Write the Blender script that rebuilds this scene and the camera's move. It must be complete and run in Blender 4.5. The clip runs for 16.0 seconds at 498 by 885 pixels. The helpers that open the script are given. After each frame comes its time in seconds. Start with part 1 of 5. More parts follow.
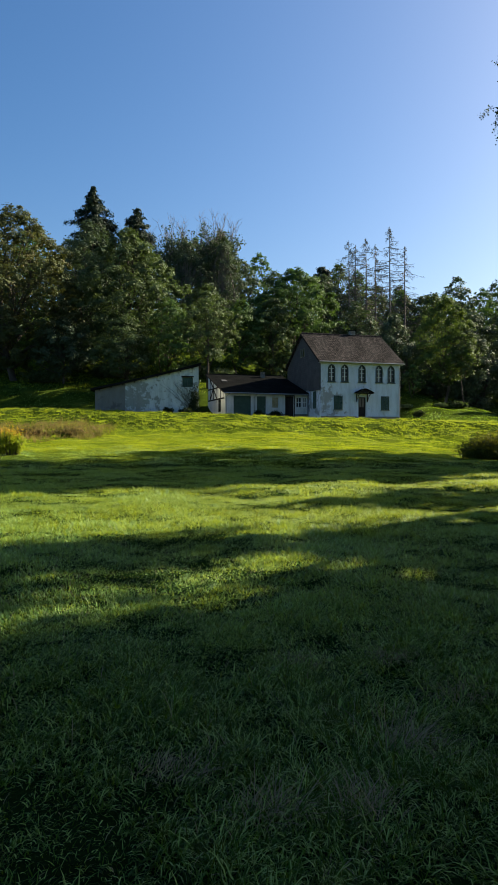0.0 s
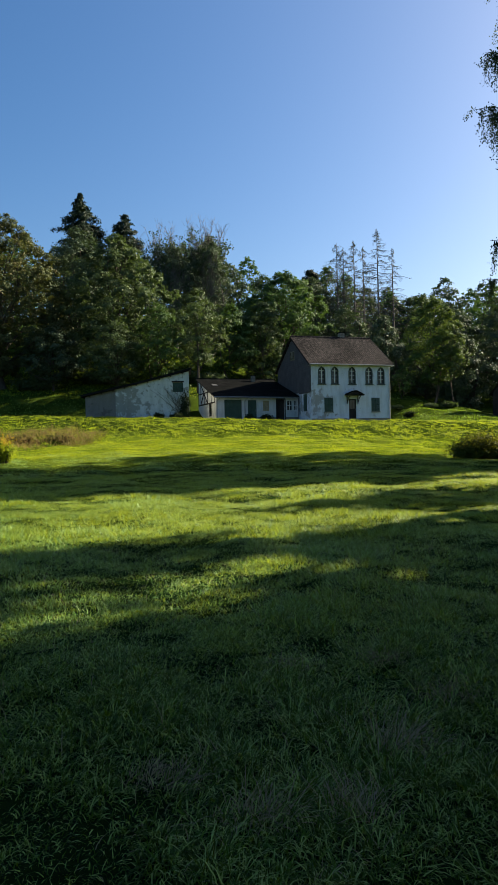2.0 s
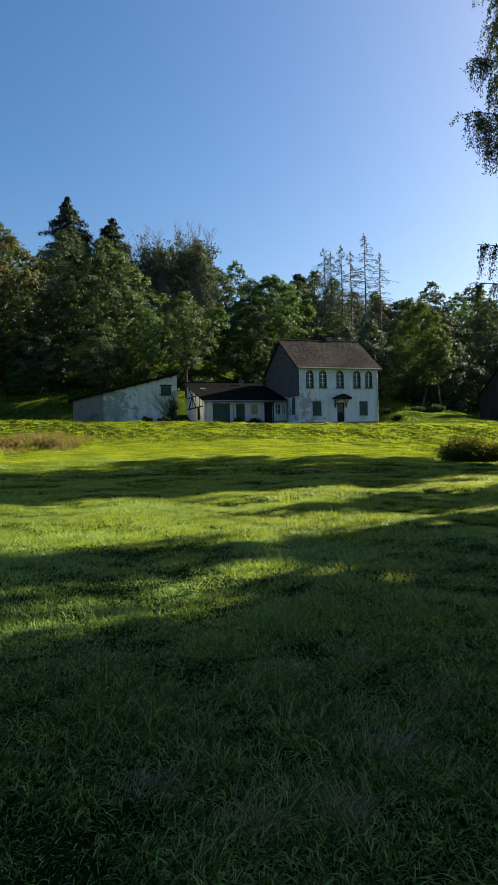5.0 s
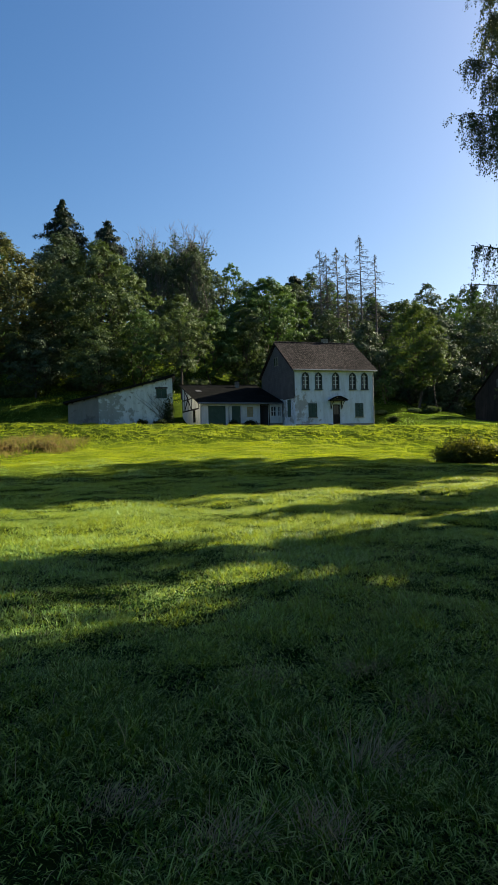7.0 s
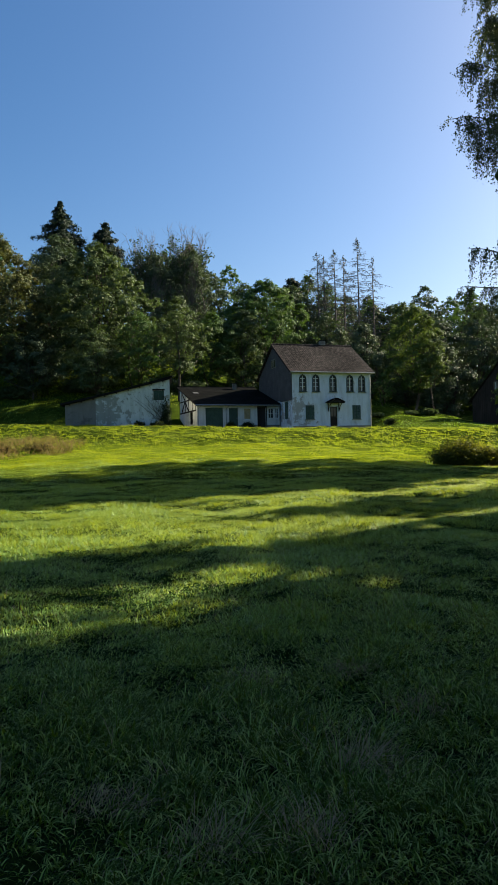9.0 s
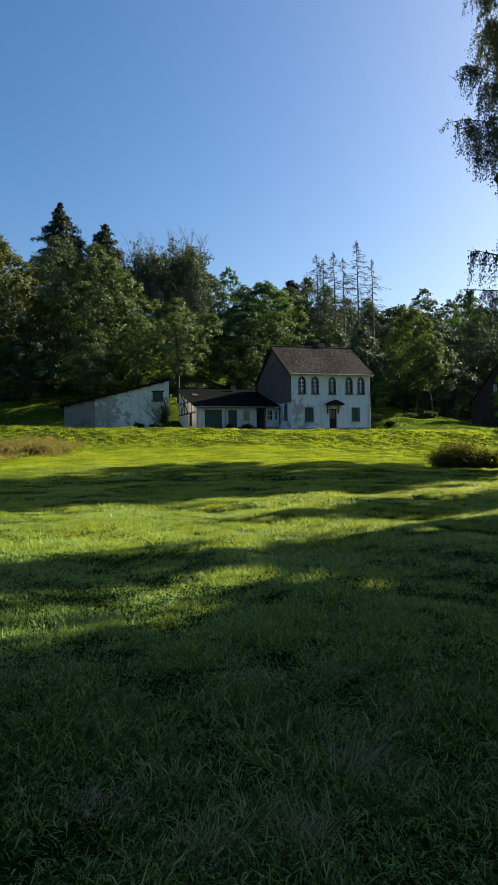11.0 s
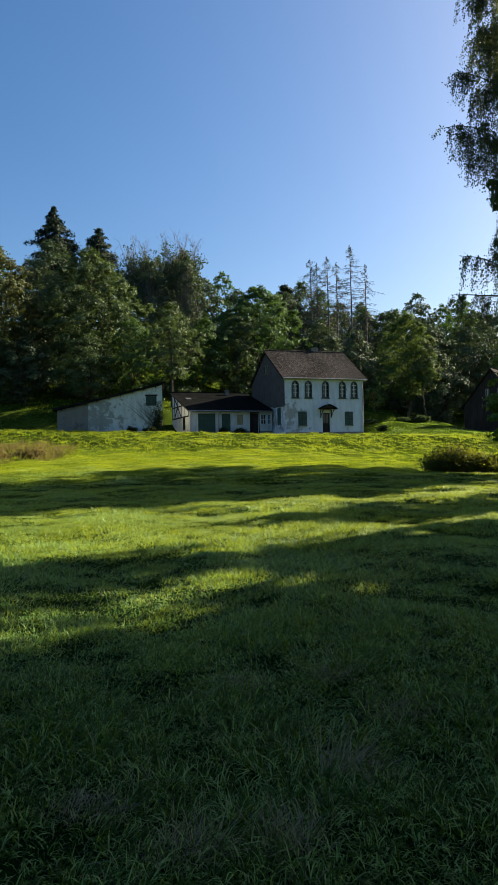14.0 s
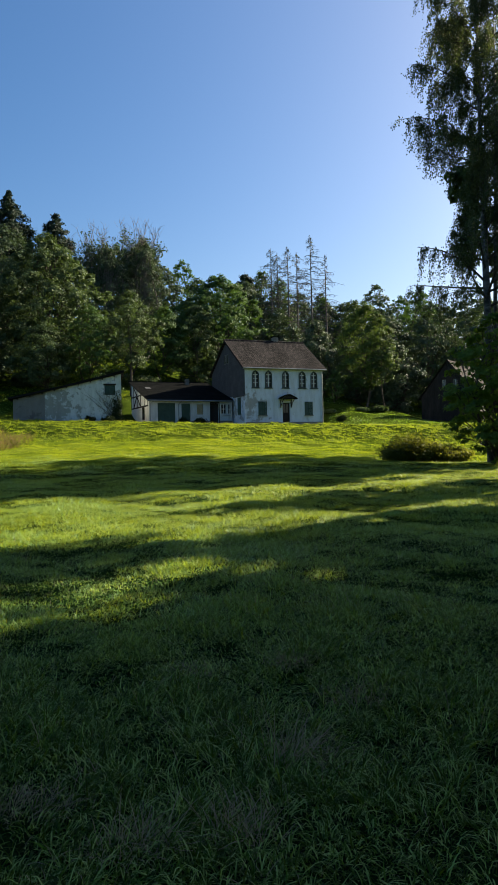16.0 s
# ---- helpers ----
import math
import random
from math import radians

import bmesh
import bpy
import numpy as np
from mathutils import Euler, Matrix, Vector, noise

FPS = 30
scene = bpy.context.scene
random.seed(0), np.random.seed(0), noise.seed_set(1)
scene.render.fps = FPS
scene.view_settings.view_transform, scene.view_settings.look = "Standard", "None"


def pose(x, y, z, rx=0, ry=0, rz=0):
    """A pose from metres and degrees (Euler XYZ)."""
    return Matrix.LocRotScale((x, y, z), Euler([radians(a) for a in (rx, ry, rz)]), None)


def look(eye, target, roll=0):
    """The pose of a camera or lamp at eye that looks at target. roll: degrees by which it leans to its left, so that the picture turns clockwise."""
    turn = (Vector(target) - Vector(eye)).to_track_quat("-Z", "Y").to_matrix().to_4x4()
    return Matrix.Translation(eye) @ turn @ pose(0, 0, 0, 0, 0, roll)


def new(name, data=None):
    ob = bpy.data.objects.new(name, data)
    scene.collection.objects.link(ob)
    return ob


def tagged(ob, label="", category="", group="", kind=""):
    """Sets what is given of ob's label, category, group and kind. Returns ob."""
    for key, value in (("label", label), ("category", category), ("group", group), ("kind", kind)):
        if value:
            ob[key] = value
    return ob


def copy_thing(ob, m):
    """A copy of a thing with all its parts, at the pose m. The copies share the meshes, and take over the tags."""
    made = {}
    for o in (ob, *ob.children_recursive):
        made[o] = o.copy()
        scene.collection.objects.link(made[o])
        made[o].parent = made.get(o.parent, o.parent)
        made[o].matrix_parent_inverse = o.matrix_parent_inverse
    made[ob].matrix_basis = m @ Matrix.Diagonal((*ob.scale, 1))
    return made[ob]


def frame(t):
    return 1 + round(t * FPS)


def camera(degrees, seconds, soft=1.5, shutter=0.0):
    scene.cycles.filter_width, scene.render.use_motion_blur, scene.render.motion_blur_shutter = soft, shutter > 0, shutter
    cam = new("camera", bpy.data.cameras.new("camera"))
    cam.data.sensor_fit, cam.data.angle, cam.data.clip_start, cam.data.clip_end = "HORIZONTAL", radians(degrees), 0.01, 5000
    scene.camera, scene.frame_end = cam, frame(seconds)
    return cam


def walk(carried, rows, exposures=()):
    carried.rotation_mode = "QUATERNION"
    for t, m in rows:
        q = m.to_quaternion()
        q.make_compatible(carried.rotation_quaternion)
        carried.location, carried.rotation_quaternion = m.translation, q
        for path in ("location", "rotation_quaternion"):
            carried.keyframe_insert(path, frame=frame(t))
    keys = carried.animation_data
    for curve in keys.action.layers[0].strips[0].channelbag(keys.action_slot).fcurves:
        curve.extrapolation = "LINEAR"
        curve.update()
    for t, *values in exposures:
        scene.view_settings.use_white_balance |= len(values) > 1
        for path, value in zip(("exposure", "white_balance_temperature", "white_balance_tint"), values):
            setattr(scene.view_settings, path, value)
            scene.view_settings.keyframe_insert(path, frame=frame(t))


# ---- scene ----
cam = camera(40.1, 16.0, 0.9)
PATH = [
    (0, (0.019, 0.101, 1.595), (0.018, 2.101, 1.577), -0.0),
    (0.5, (0.042, 0.108, 1.597), (0.045, 2.108, 1.583), -0.3),
    (1, (0.041, 0.092, 1.594), (0.049, 2.092, 1.583), -0.6),
    (1.5, (0.039, 0.156, 1.59), (0.055, 2.156, 1.578), -0.8),
    (2, (0.052, 0.106, 1.593), (0.075, 2.106, 1.586), -1.1),
    (2.5, (0.045, 0.081, 1.599), (0.076, 2.081, 1.593), -1.1),
    (3, (0.04, 0.105, 1.592), (0.077, 2.105, 1.589), -1.0),
    (3.5, (0.05, 0.137, 1.593), (0.091, 2.136, 1.593), -1.1),
    (4, (0.056, 0.128, 1.596), (0.102, 2.127, 1.599), -1.2),
    (4.5, (0.041, 0.141, 1.589), (0.094, 2.141, 1.592), -1.2),
    (7, (0.153, 0.281, 1.575), (0.22, 2.28, 1.585), -1.5),
    (7.5, (0.131, 0.255, 1.593), (0.195, 2.253, 1.605), -1.6),
    (8, (0.118, 0.258, 1.584), (0.18, 2.257, 1.599), -1.6),
    (8.5, (0.147, 0.274, 1.57), (0.213, 2.272, 1.586), -1.5),
    (9, (0.201, 0.294, 1.558), (0.275, 2.292, 1.574), -1.4),
    (11.5, (0.223, 0.301, 1.559), (0.3, 2.299, 1.583), -1.1),
    (12, (0.214, 0.293, 1.555), (0.291, 2.291, 1.582), -0.9),
    (12.5, (0.228, 0.287, 1.562), (0.307, 2.285, 1.592), -1.0),
    (13, (0.245, 0.286, 1.559), (0.332, 2.284, 1.589), -1.2),
    (13.5, (0.238, 0.261, 1.561), (0.33, 2.259, 1.591), -1.1),
    (14, (0.253, 0.271, 1.554), (0.348, 2.268, 1.587), -1.2),
    (14.5, (0.252, 0.266, 1.555), (0.356, 2.263, 1.585), -1.3),
    (15, (0.249, 0.286, 1.544), (0.364, 2.283, 1.574), -1.2),
    (15.5, (0.259, 0.323, 1.532), (0.392, 2.318, 1.561), -1.2),
    (15.6, (0.259, 0.348, 1.528), (0.402, 2.343, 1.555), -1.2),
    (15.7, (0.262, 0.373, 1.524), (0.416, 2.367, 1.548), -1.2),
    (15.8, (0.269, 0.387, 1.52), (0.438, 2.38, 1.54), -1.2),
    (15.9, (0.282, 0.388, 1.515), (0.467, 2.38, 1.528), -1.2),
    (16, (0.298, 0.379, 1.51), (0.508, 2.368, 1.512), -1.2),
]
walk(cam, [(t, look(eye, target, roll)) for t, eye, target, roll in PATH])

# ---- light: a clear morning, sun beyond the trees ahead to the right ----
SUN_AZ, SUN_EL = 62.0, 30.0          # degrees clockwise from ahead (+y), and above the horizon
world = bpy.data.worlds.new("sky")
scene.world = world
world.use_nodes = True
wt = world.node_tree
sky = wt.nodes.new("ShaderNodeTexSky")
sky.sky_type = "NISHITA"
sky.sun_disc = False
sky.sun_elevation, sky.sun_rotation = radians(SUN_EL), radians(SUN_AZ)
sky.altitude, sky.air_density, sky.dust_density, sky.ozone_density = 250, 1.0, 2.2, 2.2
tone = wt.nodes.new("ShaderNodeHueSaturation")
tone.inputs["Saturation"].default_value = 1.31
tone.inputs["Hue"].default_value = 0.501
wt.links.new(sky.outputs[0], tone.inputs["Color"])
wt.links.new(tone.outputs[0], wt.nodes["Background"].inputs[0])
wt.nodes["Background"].inputs[1].default_value = 0.050
sun = new("sun", bpy.data.lights.new("sun", "SUN"))
sun.data.energy, sun.data.angle, sun.data.color = 5.0, radians(0.53), (1.0, 0.89, 0.68)
to_sun = Vector((math.sin(radians(SUN_AZ)) * math.cos(radians(SUN_EL)),
                 math.cos(radians(SUN_AZ)) * math.cos(radians(SUN_EL)), math.sin(radians(SUN_EL))))
sun.matrix_world = look(to_sun * 200, (0, 0, 0))
scene.view_settings.exposure = 1.75


# ---- materials ----
def shader(name, rough=0.8, spec=0.3, metal=0.0):
    m = bpy.data.materials.new(name)
    m.use_nodes = True
    b = m.node_tree.nodes["Principled BSDF"]
    b.inputs["Roughness"].default_value = rough
    b.inputs["Specular IOR Level"].default_value = spec
    b.inputs["Metallic"].default_value = metal
    return m, m.node_tree.nodes, m.node_tree.links, b


def ramp(nodes, stops):
    r = nodes.new("ShaderNodeValToRGB")
    while len(r.color_ramp.elements) < len(stops):
        r.color_ramp.elements.new(0.5)
    for e, (p, c) in zip(r.color_ramp.elements, stops):
        e.position, e.color = p, (*c, 1)
    return r


def noise_node(nodes, links, co, scale, detail=5.0, rough=0.6, stretch=None):
    n = nodes.new("ShaderNodeTexNoise")
    n.inputs["Scale"].default_value, n.inputs["Detail"].default_value, n.inputs["Roughness"].default_value = scale, detail, rough
    if stretch:
        mp = nodes.new("ShaderNodeMapping")
        mp.inputs["Scale"].default_value = stretch
        links.new(co, mp.inputs[0])
        co = mp.outputs[0]
    links.new(co, n.inputs["Vector"])
    return n


def mixed(nodes, links, fac, a, b, kind="MIX"):
    m = nodes.new("ShaderNodeMix")
    m.data_type, m.blend_type = "RGBA", kind
    for sock, v in ((0, fac), (6, a), (7, b)):
        if isinstance(v, (int, float)):
            m.inputs[sock].default_value = v
        elif isinstance(v, tuple):
            m.inputs[sock].default_value = (*v, 1)
        else:
            links.new(v, m.inputs[sock])
    return m.outputs[2]


def bumped(nodes, links, bsdf, height, strength=0.4, distance=0.02):
    bp = nodes.new("ShaderNodeBump")
    bp.inputs["Strength"].default_value, bp.inputs["Distance"].default_value = strength, distance
    links.new(height, bp.inputs["Height"])
    links.new(bp.outputs[0], bsdf.inputs["Normal"])


def surface(name, dark, mid, light, coarse=0.6, fine=9.0, rough=0.85, spec=0.25, bump=0.4, depth=0.02, stretch=None, metal=0.0):
    """Mottled surface: coarse patches between three tones, fine grain over them."""
    m, n, l, b = shader(name, rough, spec, metal)
    co = n.new("ShaderNodeTexCoord").outputs["Object"]
    a = noise_node(n, l, co, coarse, 6, 0.65, stretch)
    f = noise_node(n, l, co, fine, 4, 0.6, stretch)
    r = ramp(n, [(0.3, dark), (0.5, mid), (0.7, light)])
    l.new(a.outputs[0], r.inputs[0])
    g = ramp(n, [(0.25, (0.72,) * 3), (0.75, (1.15,) * 3)])
    l.new(f.outputs[0], g.inputs[0])
    l.new(mixed(n, l, 0.8, r.outputs[0], g.outputs[0], "MULTIPLY"), b.inputs["Base Color"])
    bumped(n, l, b, f.outputs[0], bump, depth)
    return m


def plaster(name, paint, bare, stain, patch=0.56, coarse=0.55, worn=None):
    """Old painted plaster: flaked patches of bare render, streaks of damp, grain."""
    m, n, l, b = shader(name, 0.9, 0.15)
    co = n.new("ShaderNodeTexCoord").outputs["Object"]
    p = noise_node(n, l, co, coarse, 8, 0.68)
    cut = ramp(n, [(patch, (0, 0, 0)), (patch + 0.05, (1, 1, 1))])
    flake = p.outputs[0]
    if worn:
        # weather side where the paint has come off: (x, z, half width, half height)
        mp = n.new("ShaderNodeMapping")
        mp.inputs["Location"].default_value = (-worn[0] / worn[2], 0, -worn[1] / worn[3])
        mp.inputs["Scale"].default_value = (1 / worn[2], 0, 1 / worn[3])
        l.new(co, mp.inputs[0])
        ln = n.new("ShaderNodeVectorMath")
        ln.operation = "LENGTH"
        l.new(mp.outputs[0], ln.inputs[0])
        fall = n.new("ShaderNodeMapRange")
        fall.inputs["From Min"].default_value, fall.inputs["From Max"].default_value = 0.0, 1.3
        fall.inputs["To Min"].default_value, fall.inputs["To Max"].default_value = 0.2, 0.0
        l.new(ln.outputs["Value"], fall.inputs["Value"])
        more = n.new("ShaderNodeMath")
        l.new(flake, more.inputs[0])
        l.new(fall.outputs[0], more.inputs[1])
        flake = more.outputs[0]
    l.new(flake, cut.inputs[0])
    s = noise_node(n, l, co, 1.1, 5, 0.6, (2.2, 2.2, 0.5))
    st = ramp(n, [(0.42, (0, 0, 0)), (0.72, (0.65,) * 3)])
    l.new(s.outputs[0], st.inputs[0])
    f = noise_node(n, l, co, 14, 4, 0.6)
    g = ramp(n, [(0.3, (0.82,) * 3), (0.7, (1.06,) * 3)])
    l.new(f.outputs[0], g.inputs[0])
    c = mixed(n, l, cut.outputs[0], paint, bare)
    c = mixed(n, l, st.outputs[0], c, stain)
    l.new(mixed(n, l, 0.8, c, g.outputs[0], "MULTIPLY"), b.inputs["Base Color"])
    bumped(n, l, b, mixed(n, l, 0.5, cut.outputs[0], f.outputs[0]), 0.5, 0.02)
    return m


def leafy(name, tones, through_tone, glow=0.4, rough=0.65, patch=0.35, gloss=0.1, single=0.55):
    """Leaves and blades: tone by blade and by patch, light passing through."""
    m, n, l, b = shader(name, rough, gloss)
    out = n["Material Output"]
    rnd = n.new("ShaderNodeNewGeometry").outputs["Random Per Island"]
    co = n.new("ShaderNodeTexCoord").outputs["Object"]
    big = noise_node(n, l, co, patch, 4, 0.6)
    add = n.new("ShaderNodeMath")
    add.operation = "MULTIPLY_ADD"
    l.new(big.outputs[0], add.inputs[0])
    add.inputs[1].default_value = 2.1 - single
    sub = n.new("ShaderNodeMath")
    sub.operation = "MULTIPLY_ADD"
    l.new(rnd, sub.inputs[0])
    sub.inputs[1].default_value, sub.inputs[2].default_value = single, -0.5
    l.new(sub.outputs[0], add.inputs[2])
    r = ramp(n, [(i / (len(tones) - 1), t) for i, t in enumerate(tones)])
    l.new(add.outputs[0], r.inputs[0])
    l.new(r.outputs[0], b.inputs["Base Color"])
    tr = n.new("ShaderNodeBsdfTranslucent")
    l.new(mixed(n, l, 0.65, r.outputs[0], through_tone), tr.inputs[0])
    mx = n.new("ShaderNodeMixShader")
    mx.inputs[0].default_value = glow
    l.new(b.outputs[0], mx.inputs[1])
    l.new(tr.outputs[0], mx.inputs[2])
    l.new(mx.outputs[0], out.inputs["Surface"])
    return m


def meadow_floor():
    """Thatch with shade painted in under the long grass, paler clipped turf on the mown slope beyond a wavering edge.
    """
    m, n, l, b = shader("meadow_floor", 1.0, 0.0)
    co = n.new("ShaderNodeTexCoord").outputs["Object"]
    big, fine = noise_node(n, l, co, 0.45, 6, 0.65), noise_node(n, l, co, 16, 4, 0.6)
    # near-black tones stand in for the shade between the blades
    shaded_thatch = ramp(n, [(0.3, (0.004, 0.009, 0.003)), (0.5, (0.008, 0.020, 0.005)), (0.7, (0.018, 0.036, 0.009))])
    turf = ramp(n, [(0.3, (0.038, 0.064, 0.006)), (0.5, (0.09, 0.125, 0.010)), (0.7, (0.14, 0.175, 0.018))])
    l.new(big.outputs[0], shaded_thatch.inputs[0])
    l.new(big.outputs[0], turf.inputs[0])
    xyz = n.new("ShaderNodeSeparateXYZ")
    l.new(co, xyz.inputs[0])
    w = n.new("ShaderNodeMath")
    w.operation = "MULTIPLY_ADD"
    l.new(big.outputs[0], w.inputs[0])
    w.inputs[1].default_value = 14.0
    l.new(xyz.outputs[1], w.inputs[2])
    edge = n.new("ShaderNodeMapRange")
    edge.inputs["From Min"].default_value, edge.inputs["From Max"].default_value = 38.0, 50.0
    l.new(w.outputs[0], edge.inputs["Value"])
    # bank floor darkened again to paint shade into its hollows
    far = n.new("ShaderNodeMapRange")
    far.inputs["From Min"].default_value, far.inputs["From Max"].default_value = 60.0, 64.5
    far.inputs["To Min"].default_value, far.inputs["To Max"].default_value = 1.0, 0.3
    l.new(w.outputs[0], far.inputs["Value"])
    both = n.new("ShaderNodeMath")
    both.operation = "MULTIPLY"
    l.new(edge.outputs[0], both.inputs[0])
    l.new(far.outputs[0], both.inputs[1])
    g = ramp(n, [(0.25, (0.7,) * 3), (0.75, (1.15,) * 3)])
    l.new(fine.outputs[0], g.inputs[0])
    c = mixed(n, l, both.outputs[0], shaded_thatch.outputs[0], turf.outputs[0])
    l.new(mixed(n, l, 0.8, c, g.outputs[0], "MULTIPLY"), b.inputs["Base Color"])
    bumped(n, l, b, fine.outputs[0], 1.0, 0.05)
    return m


M_SOIL = meadow_floor()
# near blades: shade painted into the dark tones, sky glints into the palest
M_SHADED_GRASS = leafy("shaded_grass_blades", [(0.0015, 0.0066, 0.0012), (0.0050, 0.0242, 0.0032), (0.0160, 0.0605, 0.0072), (0.0450, 0.1265, 0.0160), (0.2400, 0.3520, 0.1040)], (0.40, 0.62, 0.014), 0.25, 0.55, 0.22, 0.09, 1.5)
# same meadow farther off, tones lifted to carry sky sheen and sun
M_SHEEN_GRASS = leafy("sheen_grass", [(0.0074, 0.0323, 0.0081), (0.0253, 0.0912, 0.0161), (0.0623, 0.1764, 0.0292), (0.1263, 0.2647, 0.0516), (0.2969, 0.4558, 0.1454)], (0.56, 0.62, 0.016), 0.33, 0.52, 0.3, 0.22, 1.2)
M_LAWN = leafy("far_grass", [(0.1094, 0.1811, 0.0072), (0.1732, 0.2441, 0.0096), (0.2370, 0.2914, 0.0120), (0.3280, 0.3308, 0.0264)], (0.45, 0.50, 0.015), 0.36, 0.6, 0.16, 0.1)
M_BANK = leafy("bank_grass", [(0.0517, 0.0952, 0.0079), (0.1207, 0.1826, 0.0119), (0.1985, 0.2620, 0.0158), (0.3105, 0.3333, 0.0396)], (0.42, 0.50, 0.018), 0.42, 0.6, 0.3, 0.08, 1.0)
M_STRAW = leafy("dry_straw", [(0.16, 0.14, 0.07), (0.24, 0.21, 0.12), (0.30, 0.27, 0.17)], (0.3, 0.25, 0.1), 0.25, 0.6)
M_OAK = leafy("oak_leaves", [(0.0224, 0.0416, 0.0233), (0.0407, 0.0693, 0.0326), (0.0670, 0.0980, 0.0397), (0.1024, 0.1283, 0.0537)], (0.1126, 0.1707, 0.022), 0.23, 0.6, 0.35, 0.1)
M_MAPLE = leafy("maple_leaves", [(0.0197, 0.0492, 0.0188), (0.0380, 0.0805, 0.0256), (0.0577, 0.1095, 0.0326), (0.0879, 0.1296, 0.0442)], (0.1118, 0.1998, 0.0165), 0.25, 0.6, 0.35, 0.1)
M_RUSTY = leafy("turning_leaves", [(0.0272, 0.0442, 0.0218), (0.0505, 0.0708, 0.0276), (0.0725, 0.0819, 0.0318), (0.0960, 0.0759, 0.0346)], (0.1501, 0.158, 0.0189), 0.2, 0.6, 0.35, 0.1)
M_FOREST = leafy("forest_leaves", [(0.0236, 0.0427, 0.0304), (0.0393, 0.0642, 0.0372), (0.0604, 0.0893, 0.0490), (0.0931, 0.1144, 0.0605)], (0.1074, 0.162, 0.033), 0.14, 0.6, 0.35, 0.1)
M_SPRUCE = leafy("spruce_needles", [(0.0086, 0.0216, 0.0124), (0.0137, 0.0306, 0.0155), (0.0222, 0.0405, 0.0186)], (0.03, 0.05, 0.01), 0.12, 0.6, 0.35, 0.15)
M_BIRCHLEAF = leafy("birch_leaves", [(0.0258, 0.0413, 0.0184), (0.0417, 0.0665, 0.0245), (0.0674, 0.0904, 0.0326), (0.1091, 0.1077, 0.0386)], (0.12, 0.15, 0.03), 0.28, 0.5, 0.35, 0.2)
M_YOUNG = leafy("young_maple_leaves", [(0.0270, 0.0650, 0.0120), (0.0486, 0.1066, 0.0168), (0.0810, 0.1495, 0.0216), (0.1350, 0.1885, 0.0288)], (0.24, 0.34, 0.02), 0.45, 0.55, 0.35, 0.2)
M_ALDER = leafy("alder_leaves", [(0.0198, 0.0464, 0.0168), (0.0357, 0.0774, 0.0235), (0.0594, 0.1105, 0.0303), (0.0891, 0.1436, 0.0404)], (0.144, 0.192, 0.012), 0.30, 0.6, 0.35, 0.1)
M_SHRUB = leafy("shrub_leaves", [(0.015, 0.026, 0.008), (0.03, 0.05, 0.012), (0.06, 0.085, 0.016), (0.18, 0.17, 0.022)], (0.32, 0.32, 0.02), 0.36, 0.6, 0.9)
M_WEED = leafy("reddish_weeds", [(0.0625, 0.0810, 0.0180), (0.1000, 0.0972, 0.0250), (0.1625, 0.1026, 0.0400), (0.2250, 0.1296, 0.0600)], (0.26, 0.24, 0.05), 0.35, 0.6, 0.8)
M_GOLD = leafy("goldenrod_flowers", [(0.32, 0.20, 0.02), (0.45, 0.28, 0.02), (0.5, 0.34, 0.03)], (0.5, 0.3, 0.02), 0.3, 0.6)
M_IVY = leafy("ivy_leaves", [(0.010, 0.020, 0.008), (0.018, 0.032, 0.011), (0.034, 0.046, 0.018)], (0.06, 0.08, 0.02), 0.15)
M_BARK = surface("bark", (0.03, 0.025, 0.02), (0.06, 0.05, 0.04), (0.10, 0.09, 0.075), 3, 14, 0.95, 0.1, 0.8, 0.04, (1, 1, 0.3))
M_GREYBARK = surface("grey_dead_wood", (0.07, 0.06, 0.055), (0.12, 0.11, 0.10), (0.18, 0.165, 0.15), 3, 14, 0.95, 0.1, 0.5, 0.02, (1, 1, 0.3))
M_BIRCHBARK = surface("birch_bark", (0.03, 0.027, 0.024), (0.10, 0.095, 0.085), (0.22, 0.21, 0.19), 2.4, 12, 0.85, 0.2, 0.5, 0.02, (1, 1, 1.6))
M_WHITE = plaster("white_plaster", (0.60, 0.66, 0.73), (0.33, 0.33, 0.32), (0.39, 0.42, 0.44), 0.60, 1.1, (0.6, 1.9, 1.7, 2.4))
M_ANNEX = plaster("annex_plaster", (0.60, 0.60, 0.57), (0.36, 0.35, 0.32), (0.40, 0.40, 0.37), 0.60, 0.8)
M_SHED = plaster("shed_plaster", (0.58, 0.60, 0.57), (0.27, 0.27, 0.235), (0.33, 0.36, 0.31), 0.54, 1.3, (4.3, 1.0, 1.6, 2.4))
M_GREYWALL = plaster("grey_render", (0.20, 0.19, 0.165), (0.13, 0.12, 0.105), (0.14, 0.14, 0.12), 0.55, 0.9)
M_SLATE = surface("slate_cladding", (0.035, 0.037, 0.042), (0.055, 0.057, 0.062), (0.08, 0.08, 0.085), 1.2, 8, 0.7, 0.3, 0.5, 0.02)
M_TILE = surface("clay_roof_tiles", (0.010, 0.009, 0.009), (0.026, 0.023, 0.023), (0.12, 0.10, 0.094), 4.5, 12, 0.95, 0.06, 0.4, 0.01)
M_DARKROOF = surface("dark_roof_slates", (0.006, 0.007, 0.007), (0.010, 0.011, 0.011), (0.020, 0.020, 0.019), 1.0, 9, 1.0, 0.02, 0.4, 0.02)
M_TIMBER = surface("dark_timber", (0.014, 0.012, 0.011), (0.023, 0.019, 0.017), (0.038, 0.032, 0.028), 1.5, 12, 0.85, 0.2, 0.5, 0.01, (1, 1, 0.2))
